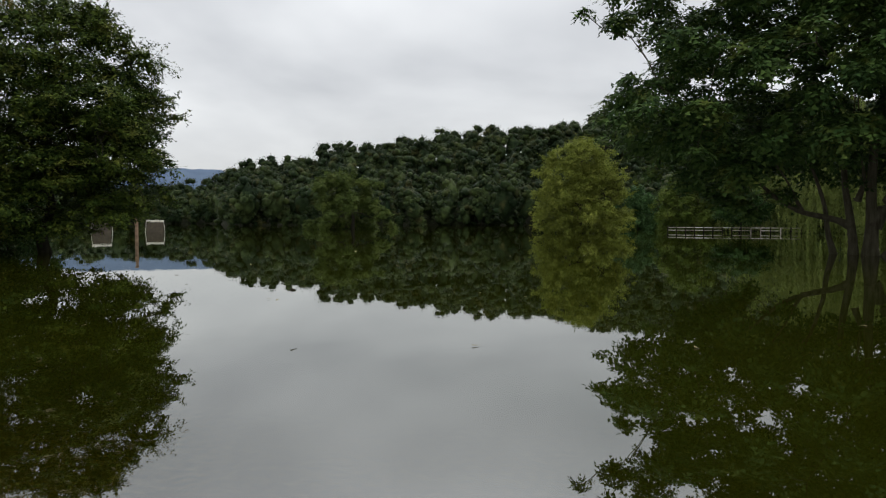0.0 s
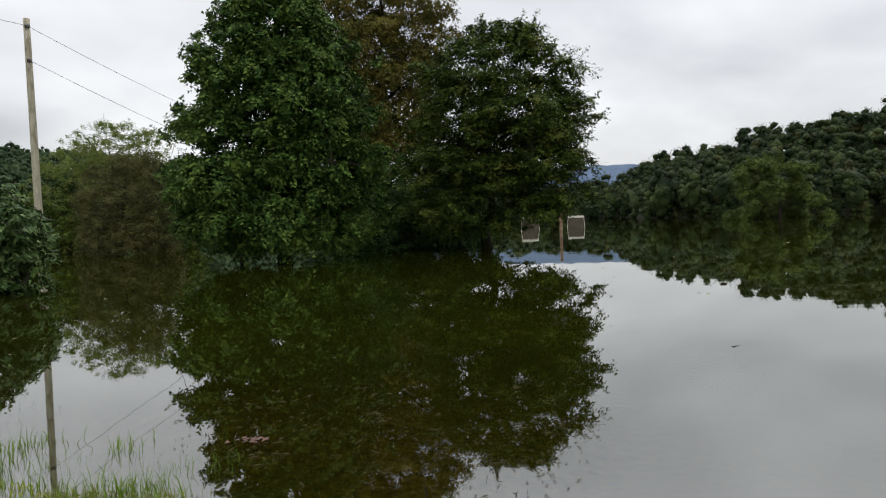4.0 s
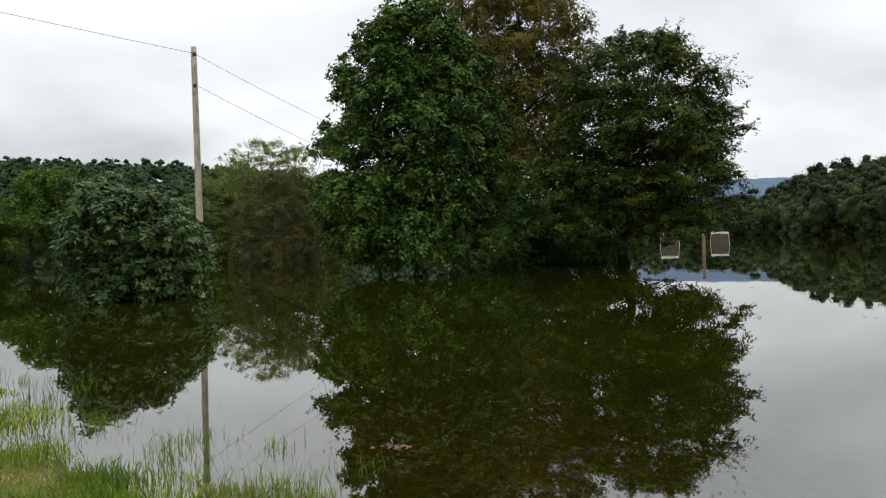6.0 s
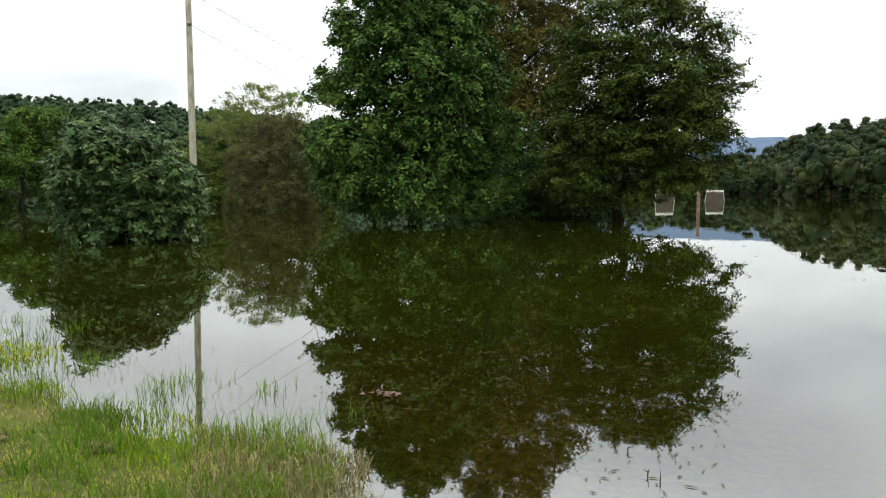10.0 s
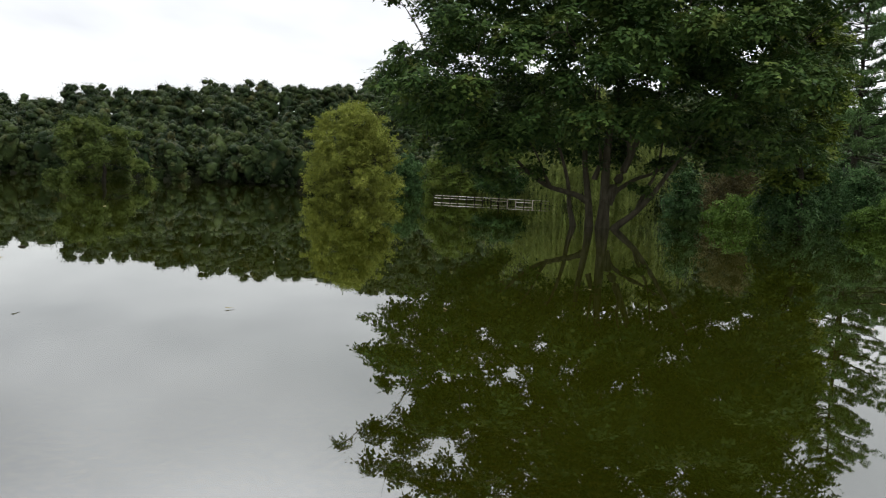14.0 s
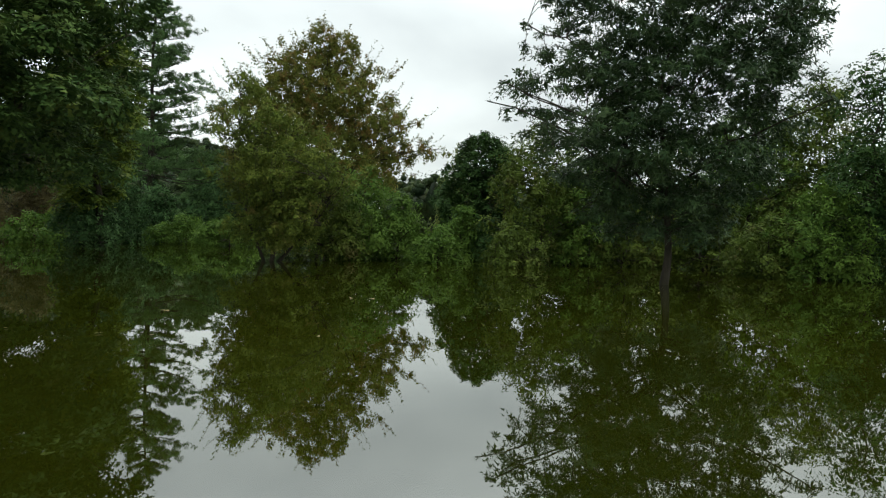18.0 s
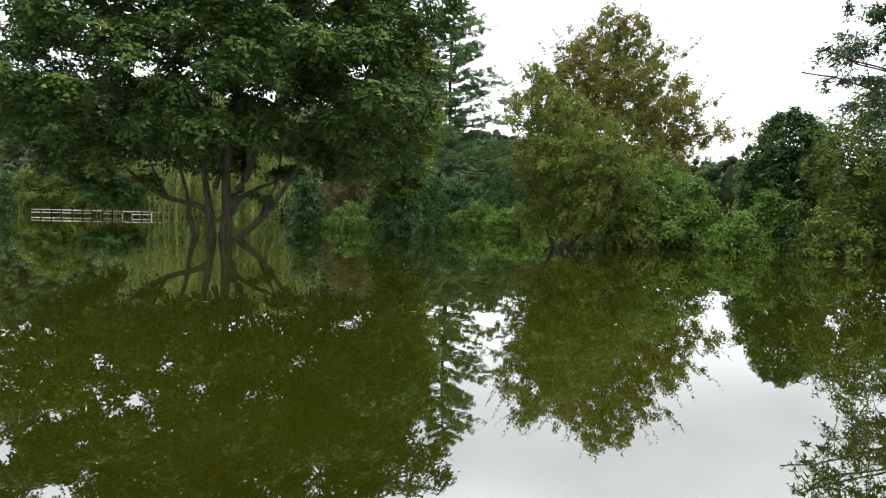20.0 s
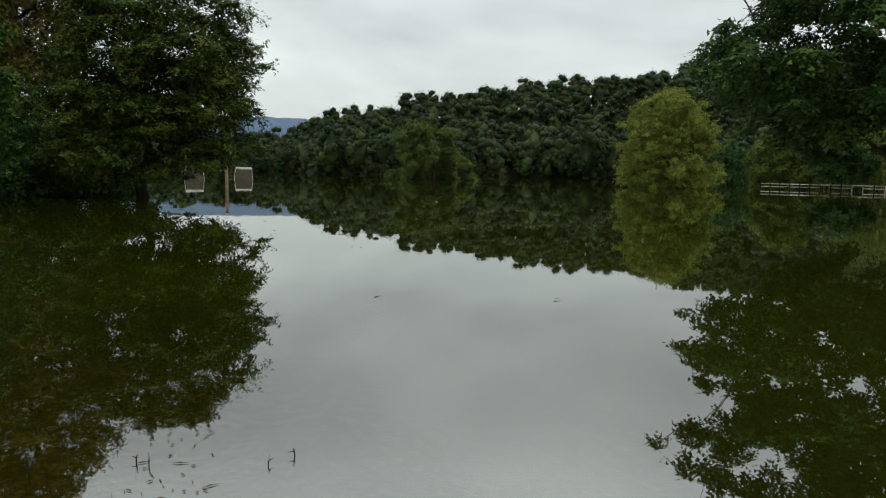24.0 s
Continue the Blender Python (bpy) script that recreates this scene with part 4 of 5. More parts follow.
tree("green_tree", "fresh green rounded tree behind the big bush", 71.2, 62,
     [(7.3, 0.2, 2.6), (6.6, -1.0, 3.5), (5.9, -1.9, 4.0), (4.7, -2.9, 4.5), (3.3, -3.5, 4.7), (1.9, -3.3, 4.6), (0.1, -2.8, 4.4)],
     M_GREEN, 30000, 0.22, 0.15, 33, M_DBARK, 0.18, 120, 0.85, 4, flat=0.7, fill=0.7, lobes=1.0, boughs=(26, 1.6))
tree("pale_top_tree", "tree with a pale thin feathery top across the water", 55.7, 66,
     [(10.6, -0.9, 1.5), (10.0, -2.6, 3.4), (9.1, -3.7, 4.7), (7.9, -4.5, 5.0), (6.6, -5.4, 5.2), (5.4, -6.0, 5.2), (4.1, -6.2, 5.2), (2.4, -6.2, 5.0), (0.2, -5.8, 4.6)],
     M_WILLOW, 44000, 0.17, 0.09, 34, M_DBARK, 0.2, 420, 0.55, 7, flat=0.7)
tree("brown_bush", "dull brownish bush standing in the water", 55.4, 52,
     [(6.7, 0.1, 2.2), (6.2, -0.8, 2.9), (5.5, -1.5, 3.4), (4.3, -2.2, 3.9), (3.2, -2.5, 4.1), (2.1, -2.6, 4.1), (0.9, -2.6, 4.0), (0.1, -2.4, 3.8)],
     M_TWIG, 34000, 0.15, 0.07, 35, M_DBARK, 0.12, 260, 0.5, 7, flat=1.0, up=0.2, category="bush", fill=0.6)


# ---- overhanging tree on the bank ----
BANK_STEMS = [
    ([(0, 0, 0.1), (0.1, 0, 1.4), (0.1, 0.1, 3.0), (-0.1, 0.1, 5.0), (0.1, 0, 7.6)], 0.17),
    ([(0.1, 0, 1.7), (1.4, 0.1, 2.2), (2.8, 0.1, 2.7), (3.5, 0.2, 3.05), (4.3, 0.2, 3.45), (5.2, 0.2, 3.9)], 0.075),
    ([(0.1, 0, 2.6), (1.4, -0.2, 3.6), (2.8, -0.3, 4.15), (3.6, -0.3, 4.45), (4.7, -0.2, 4.9), (5.8, -0.2, 4.7)], 0.07),
]
tree("bank_tree", "tree on the grassy bank with sparse spotted leaves overhanging the water", 101, 15, [(9.0, -1.6, 3.0), (8.0, -2.6, 4.2), (6.2, -3.0, 5.1), (5.2, -3.0, 5.3), (4.7, -2.8, 5.8), (4.1, -2.4, 5.6), (3.7, -2.0, 5.2), (3.1, -1.2, 5.1), (2.8, -0.6, 4.0)],
     M_BANK, 140000, 0.074, 0.046, 36, M_DBARK, 0.16, 480, 0.72, 14, BANK_STEMS, shoots=(90, 0.5), flat=0.6, up=0.4, droop=0.4, fill=0.45, xy=(-12.6, -2.6), fork=0.3, core=0.02, lobes=0.9)




# ---- willows ----
def willow(label, az, d, rows, seed, strands, per, leaf, mat=M_WILLOW):
    rng = np.random.default_rng(seed)
    x, y = polar(az, d)
    ob = tagged(root("willow_tree", x, y, 0, az), label, "tree")
    top = max(r[0] for r in rows)
    hs = np.linspace(-0.4, top * 0.75, 8)
    path = np.stack([rng.normal(0, 0.12, 8), rng.normal(0, 0.12, 8), hs], 1)
    stem = part("trunk", mesh_of("trunk", *tube(path, np.linspace(0.4, 0.1, 8), 10), M_BARK, True), ob)
    hub, _ = clump_centres(rows, 70, 0.3, rng, 0.85, 0.9, 1.2)
    hub = hub[hub[:, 2] > top * 0.3]
    for i in np.argsort(-hub[:, 2])[:8]:
        part("limb", mesh_of("limb", *tube(curve_between(path[5], hub[i], 0.8, 7, rng, 0.06), np.linspace(0.14, 0.02, 7), 6), M_BARK, True), stem)
    # strands hang in curtains from the ends of the boughs
    k = rng.integers(0, len(hub), strands)
    n = strands
    spread = 0.055 * top
    c = hub[k] + rng.normal(0, 1, (n, 3)) * np.array([spread, spread, 0.4 * spread])
    c[:, 2] -= 0.5 * ((c[:, :2] - hub[k, :2]) ** 2).sum(1) / spread
    fall = top * rng.uniform(0.3, 0.7, len(hub))[k] * rng.uniform(0.75, 1.1, n)
    drop = np.clip(np.minimum(c[:, 2] - 0.05, fall), 0.1, None)
    t = rng.uniform(0, 1, (n, per))
    sway = rng.normal(0, 0.15, (n, 2))
    pos = np.empty((n, per, 3))
    pos[..., 0] = c[:, None, 0] + sway[:, None, 0] * t + rng.normal(0, 0.04, (n, per))
    pos[..., 1] = c[:, None, 1] + sway[:, None, 1] * t + rng.normal(0, 0.04, (n, per))
    pos[..., 2] = c[:, None, 2] - drop[:, None] * t
    pos = pos.reshape(-1, 3)
    out = pos * np.array([1, 1, 0.0])
    out /= np.linalg.norm(out, axis=1)[:, None] + 1e-6
    v, f = leaves(pos, out, leaf, leaf * 0.22, rng, 0.5, 4.0, 0.3)
    tagged(part("crown", mesh_of("crown", v, f, mat), ob), kind="stuff")


willow("weeping willow with grey-green curtains behind dark shrubs", 76.2, 54, [(6.9, -2.5, -1.2), (6.4, -3.6, -0.4), (6.0, -4.4, 0.1), (5.0, -5.1, 1.0), (4.0, -5.5, 1.7), (3.0, -5.9, 2.2), (2.0, -6.1, 2.5), (1.0, -6.2, 2.8), (0.2, -6.2, 2.9)], 41, 1900, 36, 0.42, M_DWILLOW)
willow("weeping willow with pale yellow-green curtains behind the maple", -28.6, 92, scaled([(11.6, -3.6, 5.2), (9.2, -6.4, 7.4), (6.9, -7.4, 8.0), (3.7, -8.2, 8.6), (0.4, -8.6, 8.8)], 1.32), 42, 1900, 40, 0.5)
willow("small weeping willow among dark trees", -69.0, 52, [(8.2, -0.5, 0.5), (6.5, -1.2, 1.2), (3.0, -1.6, 1.6), (0.4, -1.6, 1.6)], 43, 220, 30, 0.34)


# ---- pine ----
def pine(label, az, d, h, w, seed):
    rng = np.random.default_rng(seed)
    x, y = polar(az, d)
    ob = tagged(root("pine_tree", x, y, 0, az), label, "tree")
    hs = np.linspace(-0.4, h * 0.98, 10)
    path = np.stack([np.r_[0, rng.normal(0, 0.07, 9)], np.r_[0, rng.normal(0, 0.07, 9)], hs], 1)
    stem = part("trunk", mesh_of("trunk", *tube(path, np.linspace(0.33, 0.04, 10), 10), M_DBARK, True), ob)
    pos, out = [], []
    z = h * 0.26
    while z < h * 0.97:
        q = (z / h - 0.26) / 0.74
        reach = w * 0.62 * (1 - q) ** 0.75 + 0.5
        a0 = rng.uniform(0, 6.28)
        for k in range(6):
            a = a0 + k * 1.047 + rng.uniform(-0.35, 0.35)
            r = reach * rng.uniform(0.45, 1.45)
            z0 = z + rng.uniform(-0.3, 0.3)
            end = np.array([r * math.cos(a), r * math.sin(a), z0 + (0.10 + 0.25 * q) * r + rng.uniform(-0.2, 0.3)])
            p = curve_between((0, 0, z0), end, -0.12 * r, 6, rng, 0.03)
            part("limb", mesh_of("limb", *tube(p, np.linspace(0.07, 0.012, 6), 5), M_DBARK, True), stem)
            for t in rng.uniform(0.35, 1.08, int(6 + 5.6 * r)) ** 0.9:
                tuft = np.array([0, 0, z0]) + (end - np.array([0, 0, z0])) * t + rng.normal(0, 0.10 + 0.09 * r * t, 3) * np.array([1, 1, 0.32])
                tuft[2] += 0.12 * r * (t - 1) * t
                o = unit(rng.normal(0, 1, (20, 3)) + np.array([math.cos(a), math.sin(a), 0.9]))
                pos.append(tuft + o * rng.uniform(0.0, 0.42, (20, 1)) * np.array([1, 1, 0.7]))
                out.append(o)
        z += h * 0.038
    pos, out = np.vstack(pos), np.vstack(out)
    v, f = leaves(pos, out, 0.42, 0.075, rng, 0.3, -0.3, 0.3)
    tagged(part("crown", mesh_of("crown", v, f, M_PINE), ob), kind="stuff")


pine("tall blue-green pine with tiered open branches", -46.1, 74, 23.6, 9.4, 51)
pine("dark green pine half hidden behind shrubs", -49.5, 88, 10.0, 3.2, 52)

# ---- waterside shrubs ----
SHRUBS = [  # azimuth, distance, height, width, material, words
    (87.5, 52, 4.9, 5.0, M_OLIVE, "dark olive shrub along the flooded bank"), (83.6, 50, 4.5, 6.0, M_OLIVE, "dark olive shrub along the flooded bank"),
    (78.6, 49, 2.8, 5.0, M_OLIVE, "low olive shrub at the water's edge"), (90.5, 50, 5.7, 6.0, M_GREEN, "green shrub along the flooded bank"),
    # the one at 76.6 is added as the shade behind the willow's strands
    (94.5, 52, 6.0, 7.0, M_OLIVE, "dark olive shrub along the flooded bank"), (99.5, 54, 6.5, 7.5, M_DARK, "dark green shrub along the flooded bank"), (76.6, 56, 5.2, 6.0, M_DARK, "dark green shrub added to darken the inside of the willow"), (81.0, 56, 5.2, 4.6, M_DARK, "dark green shrub beside the weeping willow"),
    (51.6, 64, 4.6, 5.0, M_OLIVE, "olive green shrub across the water"), (60.0, 62, 4.6, 6.0, M_OLIVE, "dark olive shrub behind the pole"), (66.0, 62, 4.2, 6.0, M_OLIVE, "olive green shrub behind the big bush"), (58.6, 68, 6.6, 4.0, M_DARK, "dark green shrub behind the pole"),
    (33.5, 44, 5.8, 6.5, M_DARK, "dark shrub under the rusty tree"), (38.3, 43, 6.4, 6.0, M_DARK, "dark shrub between the flooded trees"), (30.5, 46, 4.6, 6.0, M_DARK, "dark green shrub between the flooded trees"), (36.0, 40, 3.0, 5.0, M_DARK, "low dark shrub between the flooded trees"),
    (-18.4, 100, 8.0, 10.0, M_OLIVE, "olive tree line behind the white railing"), (-23.0, 102, 6.6, 9.0, M_DARK, "dark shrub behind the white railing"), (-14.5, 110, 6.4, 8.0, M_HOLLY, "dark bluish shrub behind the white railing"),
    (-35.3, 57, 4.2, 2.9, M_HOLLY, "blue-green shrub beside the maple"), (-40.1, 55, 2.0, 7.0, M_GREEN, "low spreading yellow-green shrub in the water"), (-43.6, 57, 7.5, 4.1, M_HOLLY, "blue-green columnar shrub in the water"),
    (-48.7, 60, 2.1, 5.6, M_GREEN, "fresh green shrub in the water"), (-51.6, 56, 2.2, 4.6, M_GREEN, "low fresh green shrub in the water"), (-37.0, 63, 3.4, 4.4, M_DARK, "dark green shrub in the water"),
    (-46.6, 64, 4.6, 4.4, M_HOLLY, "blue-green shrub at the foot of the pine"), (-50.5, 70, 5.6, 6.4, M_HOLLY, "blue-green shrub in the water"), (-42.0, 46, 3.4, 3.6, M_HOLLY, "blue-green shrub round the foot of a maple"),
    (-58.2, 37, 4.6, 4.8, M_OLIVE, "olive shrub trailing in the water"), (-61.4, 39, 4.9, 5.0, M_GREEN, "fresh green shrub trailing in the water"), (-64.2, 40, 3.7, 3.6, M_GREEN, "fresh green shrub trailing in the water"), (-67.4, 37, 1.8, 2.7, M_GREEN, "low fresh green shrub trailing in the water"),
    (-68.0, 47, 5.2, 0.9, M_DARK, "narrow dark green spire beside the round tree"), (-69.2, 42, 3.2, 2.1, M_GREEN, "small fresh green shrub below the dark tree"), (-71.4, 42, 2.4, 3.0, M_DARK, "low dark green shrub below the dark tree"),
    (-73.1, 36, 1.9, 3.4, M_OLIVE, "low olive shrub beside the dark tree"), (-75.2, 41, 7.9, 6.6, M_OLIVE, "tall olive shrub in the water"), (-77.6, 41, 6.4, 4.6, M_GREEN, "tall fresh green shrub in the water"), (-81.5, 42, 4.8, 5.6, M_OLIVE, "olive shrub behind the pin oak"),
    (-87.0, 42, 4.8, 4.8, M_OLIVE, "olive shrub behind the pin oak"), (-90.1, 46, 10.2, 8.0, M_GREEN, "fresh green tree behind the pin oak"), (-94.6, 46, 10.6, 8.4, M_OLIVE, "olive tree behind the pin oak"), (-85.2, 47, 7.6, 6.0, M_OLIVE, "olive tree behind the pin oak"),
    (-97.6, 39, 10.6, 5.0, M_DARK, "tall dark green tree behind the pin oak"), (-91.4, 37, 2.9, 4.6, M_OLIVE, "low olive shrub in the water"), (-94.6, 37, 4.4, 4.6, M_GREEN, "green shrub in the water"),
    (-104, 38, 7.0, 7.0, M_OLIVE, "olive tree behind the pin oak"), (-80.2, 50, 7.6, 6.0, M_DARK, "dark green tree behind the pin oak"),
]
for i, (az, d, h, w, mat, words) in enumerate(SHRUBS):
    size = 0.11 + d * 0.0016
    tree("shrub", words, az, d, [(max(a, 0.05), b, c) for a, b, c in dome(h, w)], mat, int(1900 + 275 * h * w), size, size * 0.6, 100 + i, M_DBARK, 0.07 + 0.008 * h,
         int(26 + 1.6 * h * w), 0.42 + 0.05 * h, 4, flat=0.85, up=0.3, droop=0.6, fill=0.65, category="shrub", group="waterside shrubs", fork=0.15)
tree("shrub", "small dark olive tree standing beside the railing", -21.7, 86, [(4.6, -1.0, 1.4), (3.9, -2.8, 2.8), (2.8, -3.4, 3.4), (1.7, -2.9, 2.6), (1.2, -1.6, 1.2)], M_DARK, 9000, 0.24, 0.16, 150, M_DBARK, 0.12, 60, 0.6, 5, flat=0.6, category="shrub", group="waterside shrubs")
for i, (az, d, h, w, words) in enumerate([(84.2, 56, 8.0, 8.8, "thinly leaved brown tree with bare twigs"), (-38.6, 60, 5.7, 5.6, "bare reddish-brown bush among green shrubs")]):
    tree("twiggy_bush", words, az, d, [(max(a, 0.3), b, c) for a, b, c in dome(h, w, low=0.3 if i else 3.6)], M_RTWIG if i else M_TWIG, 24000, 0.16, 0.06, 160 + i, M_DBARK, 0.12, 130, 0.6, 10, flat=1.0, up=0.1, fill=0.4, category="bush")


# ---- pole and cables ----
def beam(x0, x1, y0, y1, z0, z1, bev=0.01):
    bm = bmesh.new()
    bmesh.ops.create_cube(bm, size=1)
    bmesh.ops.scale(bm, vec=(x1 - x0, y1 - y0, z1 - z0), verts=bm.verts)
    bmesh.ops.translate(bm, vec=((x0 + x1) / 2, (y0 + y1) / 2, (z0 + z1) / 2), verts=bm.verts)
    if bev:
        bmesh.ops.bevel(bm, geom=bm.edges[:], offset=bev, segments=1, affect="EDGES")
    return bm


def bm_part(name, bm, mat, parent, label=""):
    me = bpy.data.meshes.new(name)
    bm.to_mesh(me)
    bm.free()
    me.materials.append(mat)
    return part(name, me, parent, label)


def cable(name, label, a, b, sag, r):
    n = 24
    s = np.linspace(0, 1, n)
    p = np.asarray(a)[None] * (1 - s)[:, None] + np.asarray(b)[None] * s[:, None]
    p[:, 2] -= 4 * sag * s * (1 - s)
    ob = new(name, mesh_of(name, *tube(p, np.full(n, r), 6), M_WIRE, True))
    tagged(ob, label, "cable", "overhead cables")


PX, PY = polar(59.95, 40)
pole = tagged(root("utility_pole", PX, PY, 0, 60), "weathered grey wooden utility pole standing in flood water", "pole")
hs = np.linspace(-1.0, 11.75, 12)
part("shaft", mesh_of("shaft", *tube(np.stack([0.004 * (11.7 - hs) - 0.14, 0 * hs, hs], 1), np.linspace(0.19, 0.145, 12), 14), M_POLE, True), pole)
for zc in (11.35, 9.75):
    bracket = bm_part("bracket", beam(-0.22, -0.12, -0.24, -0.13, zc - 0.06, zc + 0.06), M_IRON, pole)
    part("insulator", mesh_of("insulator", *tube([(-0.06, -0.18, zc - 0.05), (-0.06, -0.18, zc + 0.02), (-0.06, -0.18, zc + 0.1)], [0.05, 0.07, 0.03], 8), M_IRON, True), bracket)
cable("overhead_cable", "slack grey overhead cable running from the pole", (PX, PY, 11.4), (-31.5, -14.0, 11.9), 0.2, 0.011)
WX, WY = polar(45.5, 62)
cable("overhead_cable", "grey overhead cable running from the pole behind the trees", (PX, PY, 11.35), (WX, WY, 8.9), 0.25, 0.011)
cable("overhead_cable", "grey overhead cable running from the pole behind the trees", (PX, PY, 9.75), (WX, WY, 6.6), 0.25, 0.011)


# ---- boards, post, railing ----
def notice_board(label, az, d, w, h):
    x, y = polar(az, d)
    ob = tagged(root("notice_board", x, y, 0, az), label, "sign board", "flooded boards")
    q = h - 0.28
    taper = 0.10

    def slanted(x0, x1, y, z0, z1, bev):
        """A board whose sides lean inwards as they rise."""
        bm = beam(x0, x1, -y, y, z0, z1, bev)
        for g in bm.verts:
            g.co.x -= taper * g.co.z * (1 if g.co.x > 0 else -1)
        return bm

    bm_part("panel", slanted(-w / 2 + 0.1, w / 2 - 0.1, 0.04, -0.3, q, 0.008), M_PANEL, ob)
    for sx in (-1, 1):
        bm_part("post", slanted(sx * w / 2 - 0.025, sx * w / 2 + 0.025, 0.06, -1.2, q, 0.01), M_WHITE, ob, "thin white painted post")
    n = 4
    half = w / 2 - taper * q + 0.04
    for i in range(n):
        a = -half + 2 * half * i / n
        bm_part("cap_board", beam(a + 0.015, a + 2 * half / n - 0.015, -0.07, 0.07, q + 0.01, h - 0.03 * (i % 2), 0.03), M_WHITE, ob, "white painted cap board")


notice_board("dark brown notice board with white top, half under water", 21.5, 90, 2.1, 1.42)
notice_board("brown notice board with white top, half under water behind leaves", 24.98, 88, 2.15, 1.5)
gx, gy = polar(22.67, 56)
post = tagged(root("wooden_post", gx, gy, 0, 22.7), "reddish-brown wooden post standing in the water", "post")
hs = np.linspace(-1.0, 1.85, 8)
part("shaft", mesh_of("shaft", *tube(np.stack([0.01 * hs, 0 * hs, hs], 1), np.linspace(0.13, 0.11, 8), 10), M_RUST, True), post)
bm_part("cap", beam(-0.14, 0.14, -0.14, 0.14, 1.82, 1.92, 0.03), M_RUST, post)
bm_part("sign", beam(-0.13, 0.13, -0.16, -0.13, 1.1, 1.4, 0.01), M_RUST, post)


def railing(label, az0, d0, az1, d1, h):
    a, b = np.array(polar(az0, d0)), np.array(polar(az1, d1))
    ln = float(np.linalg.norm(b - a))
    turn = math.degrees(math.atan2(b[1] - a[1], b[0] - a[0]))
    ob = tagged(root("railing", a[0], a[1], 0, turn), label, "railing")
    n = 14
    for i in range(n + 1):
        x = ln * i / n
        bm_part("post", beam(x - 0.05, x + 0.05, -0.05, 0.05, -1.0, h - 0.02), M_RAIL if i in (9, 10, 12) else M_DBARK, ob)
    for i in range(n):
        x0, x1 = ln * i / n + 0.055, ln * (i + 1) / n - 0.055
        bm_part("top_rail", beam(x0, x1, -0.06, 0.06, h - 0.07, h), M_WHITE if i in (3, 4, 6, 9, 10) else M_RAIL, ob)
        bm_part("deck_board", beam(x0, x1, -0.03, 0.03, 0.24, 0.30), M_WHITE if i in (0, 3, 10) else M_RAIL if i % 3 else M_DBARK, ob)


railing("weathered white railing of a drowned footbridge", -16.7, 86, -25.6, 84, 0.6)
sx, sy = polar(84.9, 46)
stump = tagged(root("stump", sx, sy, 0, 0), "broken brown stump sticking out of the water", "stump")
part("wood", mesh_of("wood", *tube([(0, 0, -0.5), (0.02, 0, 0.2), (0.05, 0.02, 0.5), (0.09, 0.03, 0.68)], [0.10, 0.09, 0.075, 0.035], 9), M_RUST, True), stump)


# ---- grass and debris ----
def blades(x, y, z, length, width, lean, rng):
    n = len(x)
    a = rng.uniform(0, 2 * np.pi, n)
    side = np.stack([np.cos(a), np.sin(a), 0 * a], 1) * (width * rng.uniform(0.6, 1.3, n))[:, None] / 2
    b = rng.uniform(0, 2 * np.pi, n)
    ln = length * rng.uniform(0.5, 1.25, n)
    k = lean * rng.uniform(0.2, 1.0, n)
    bend = np.stack([np.cos(b) * k, np.sin(b) * k, 0 * b], 1) * ln[:, None]
    p = np.stack([x, y, z], 1)
    mid = p + bend * 0.35 + np.array([0, 0, 1.0]) * (ln * 0.6)[:, None]
    tip = p + bend + np.array([0, 0, 1.0]) * (ln * np.sqrt(np.clip(1 - k * k * 0.6, 0.1, 1)))[:, None]
    v = np.stack([p - side, p + side, mid + side * 0.8, mid - side * 0.8, tip], 1).reshape(-1, 3)
    i = np.arange(n)[:, None] * 5
    f = np.concatenate([i + np.array([[0, 1, 2]]), i + np.array([[0, 2, 3]]), i + np.array([[3, 2, 4]])], 0)
    return v, f


def bank_points(n, az0, az1, r0, r1, rng):
    az = np.radians(rng.uniform(az0, az1, n))
    r = r0 + (r1 - r0) * rng.uniform(0, 1, n) ** 1.35
    return -np.sin(az) * r, np.cos(az) * r


def full_height(x, y):
    return ground_height(x, y) + rough(x, y)


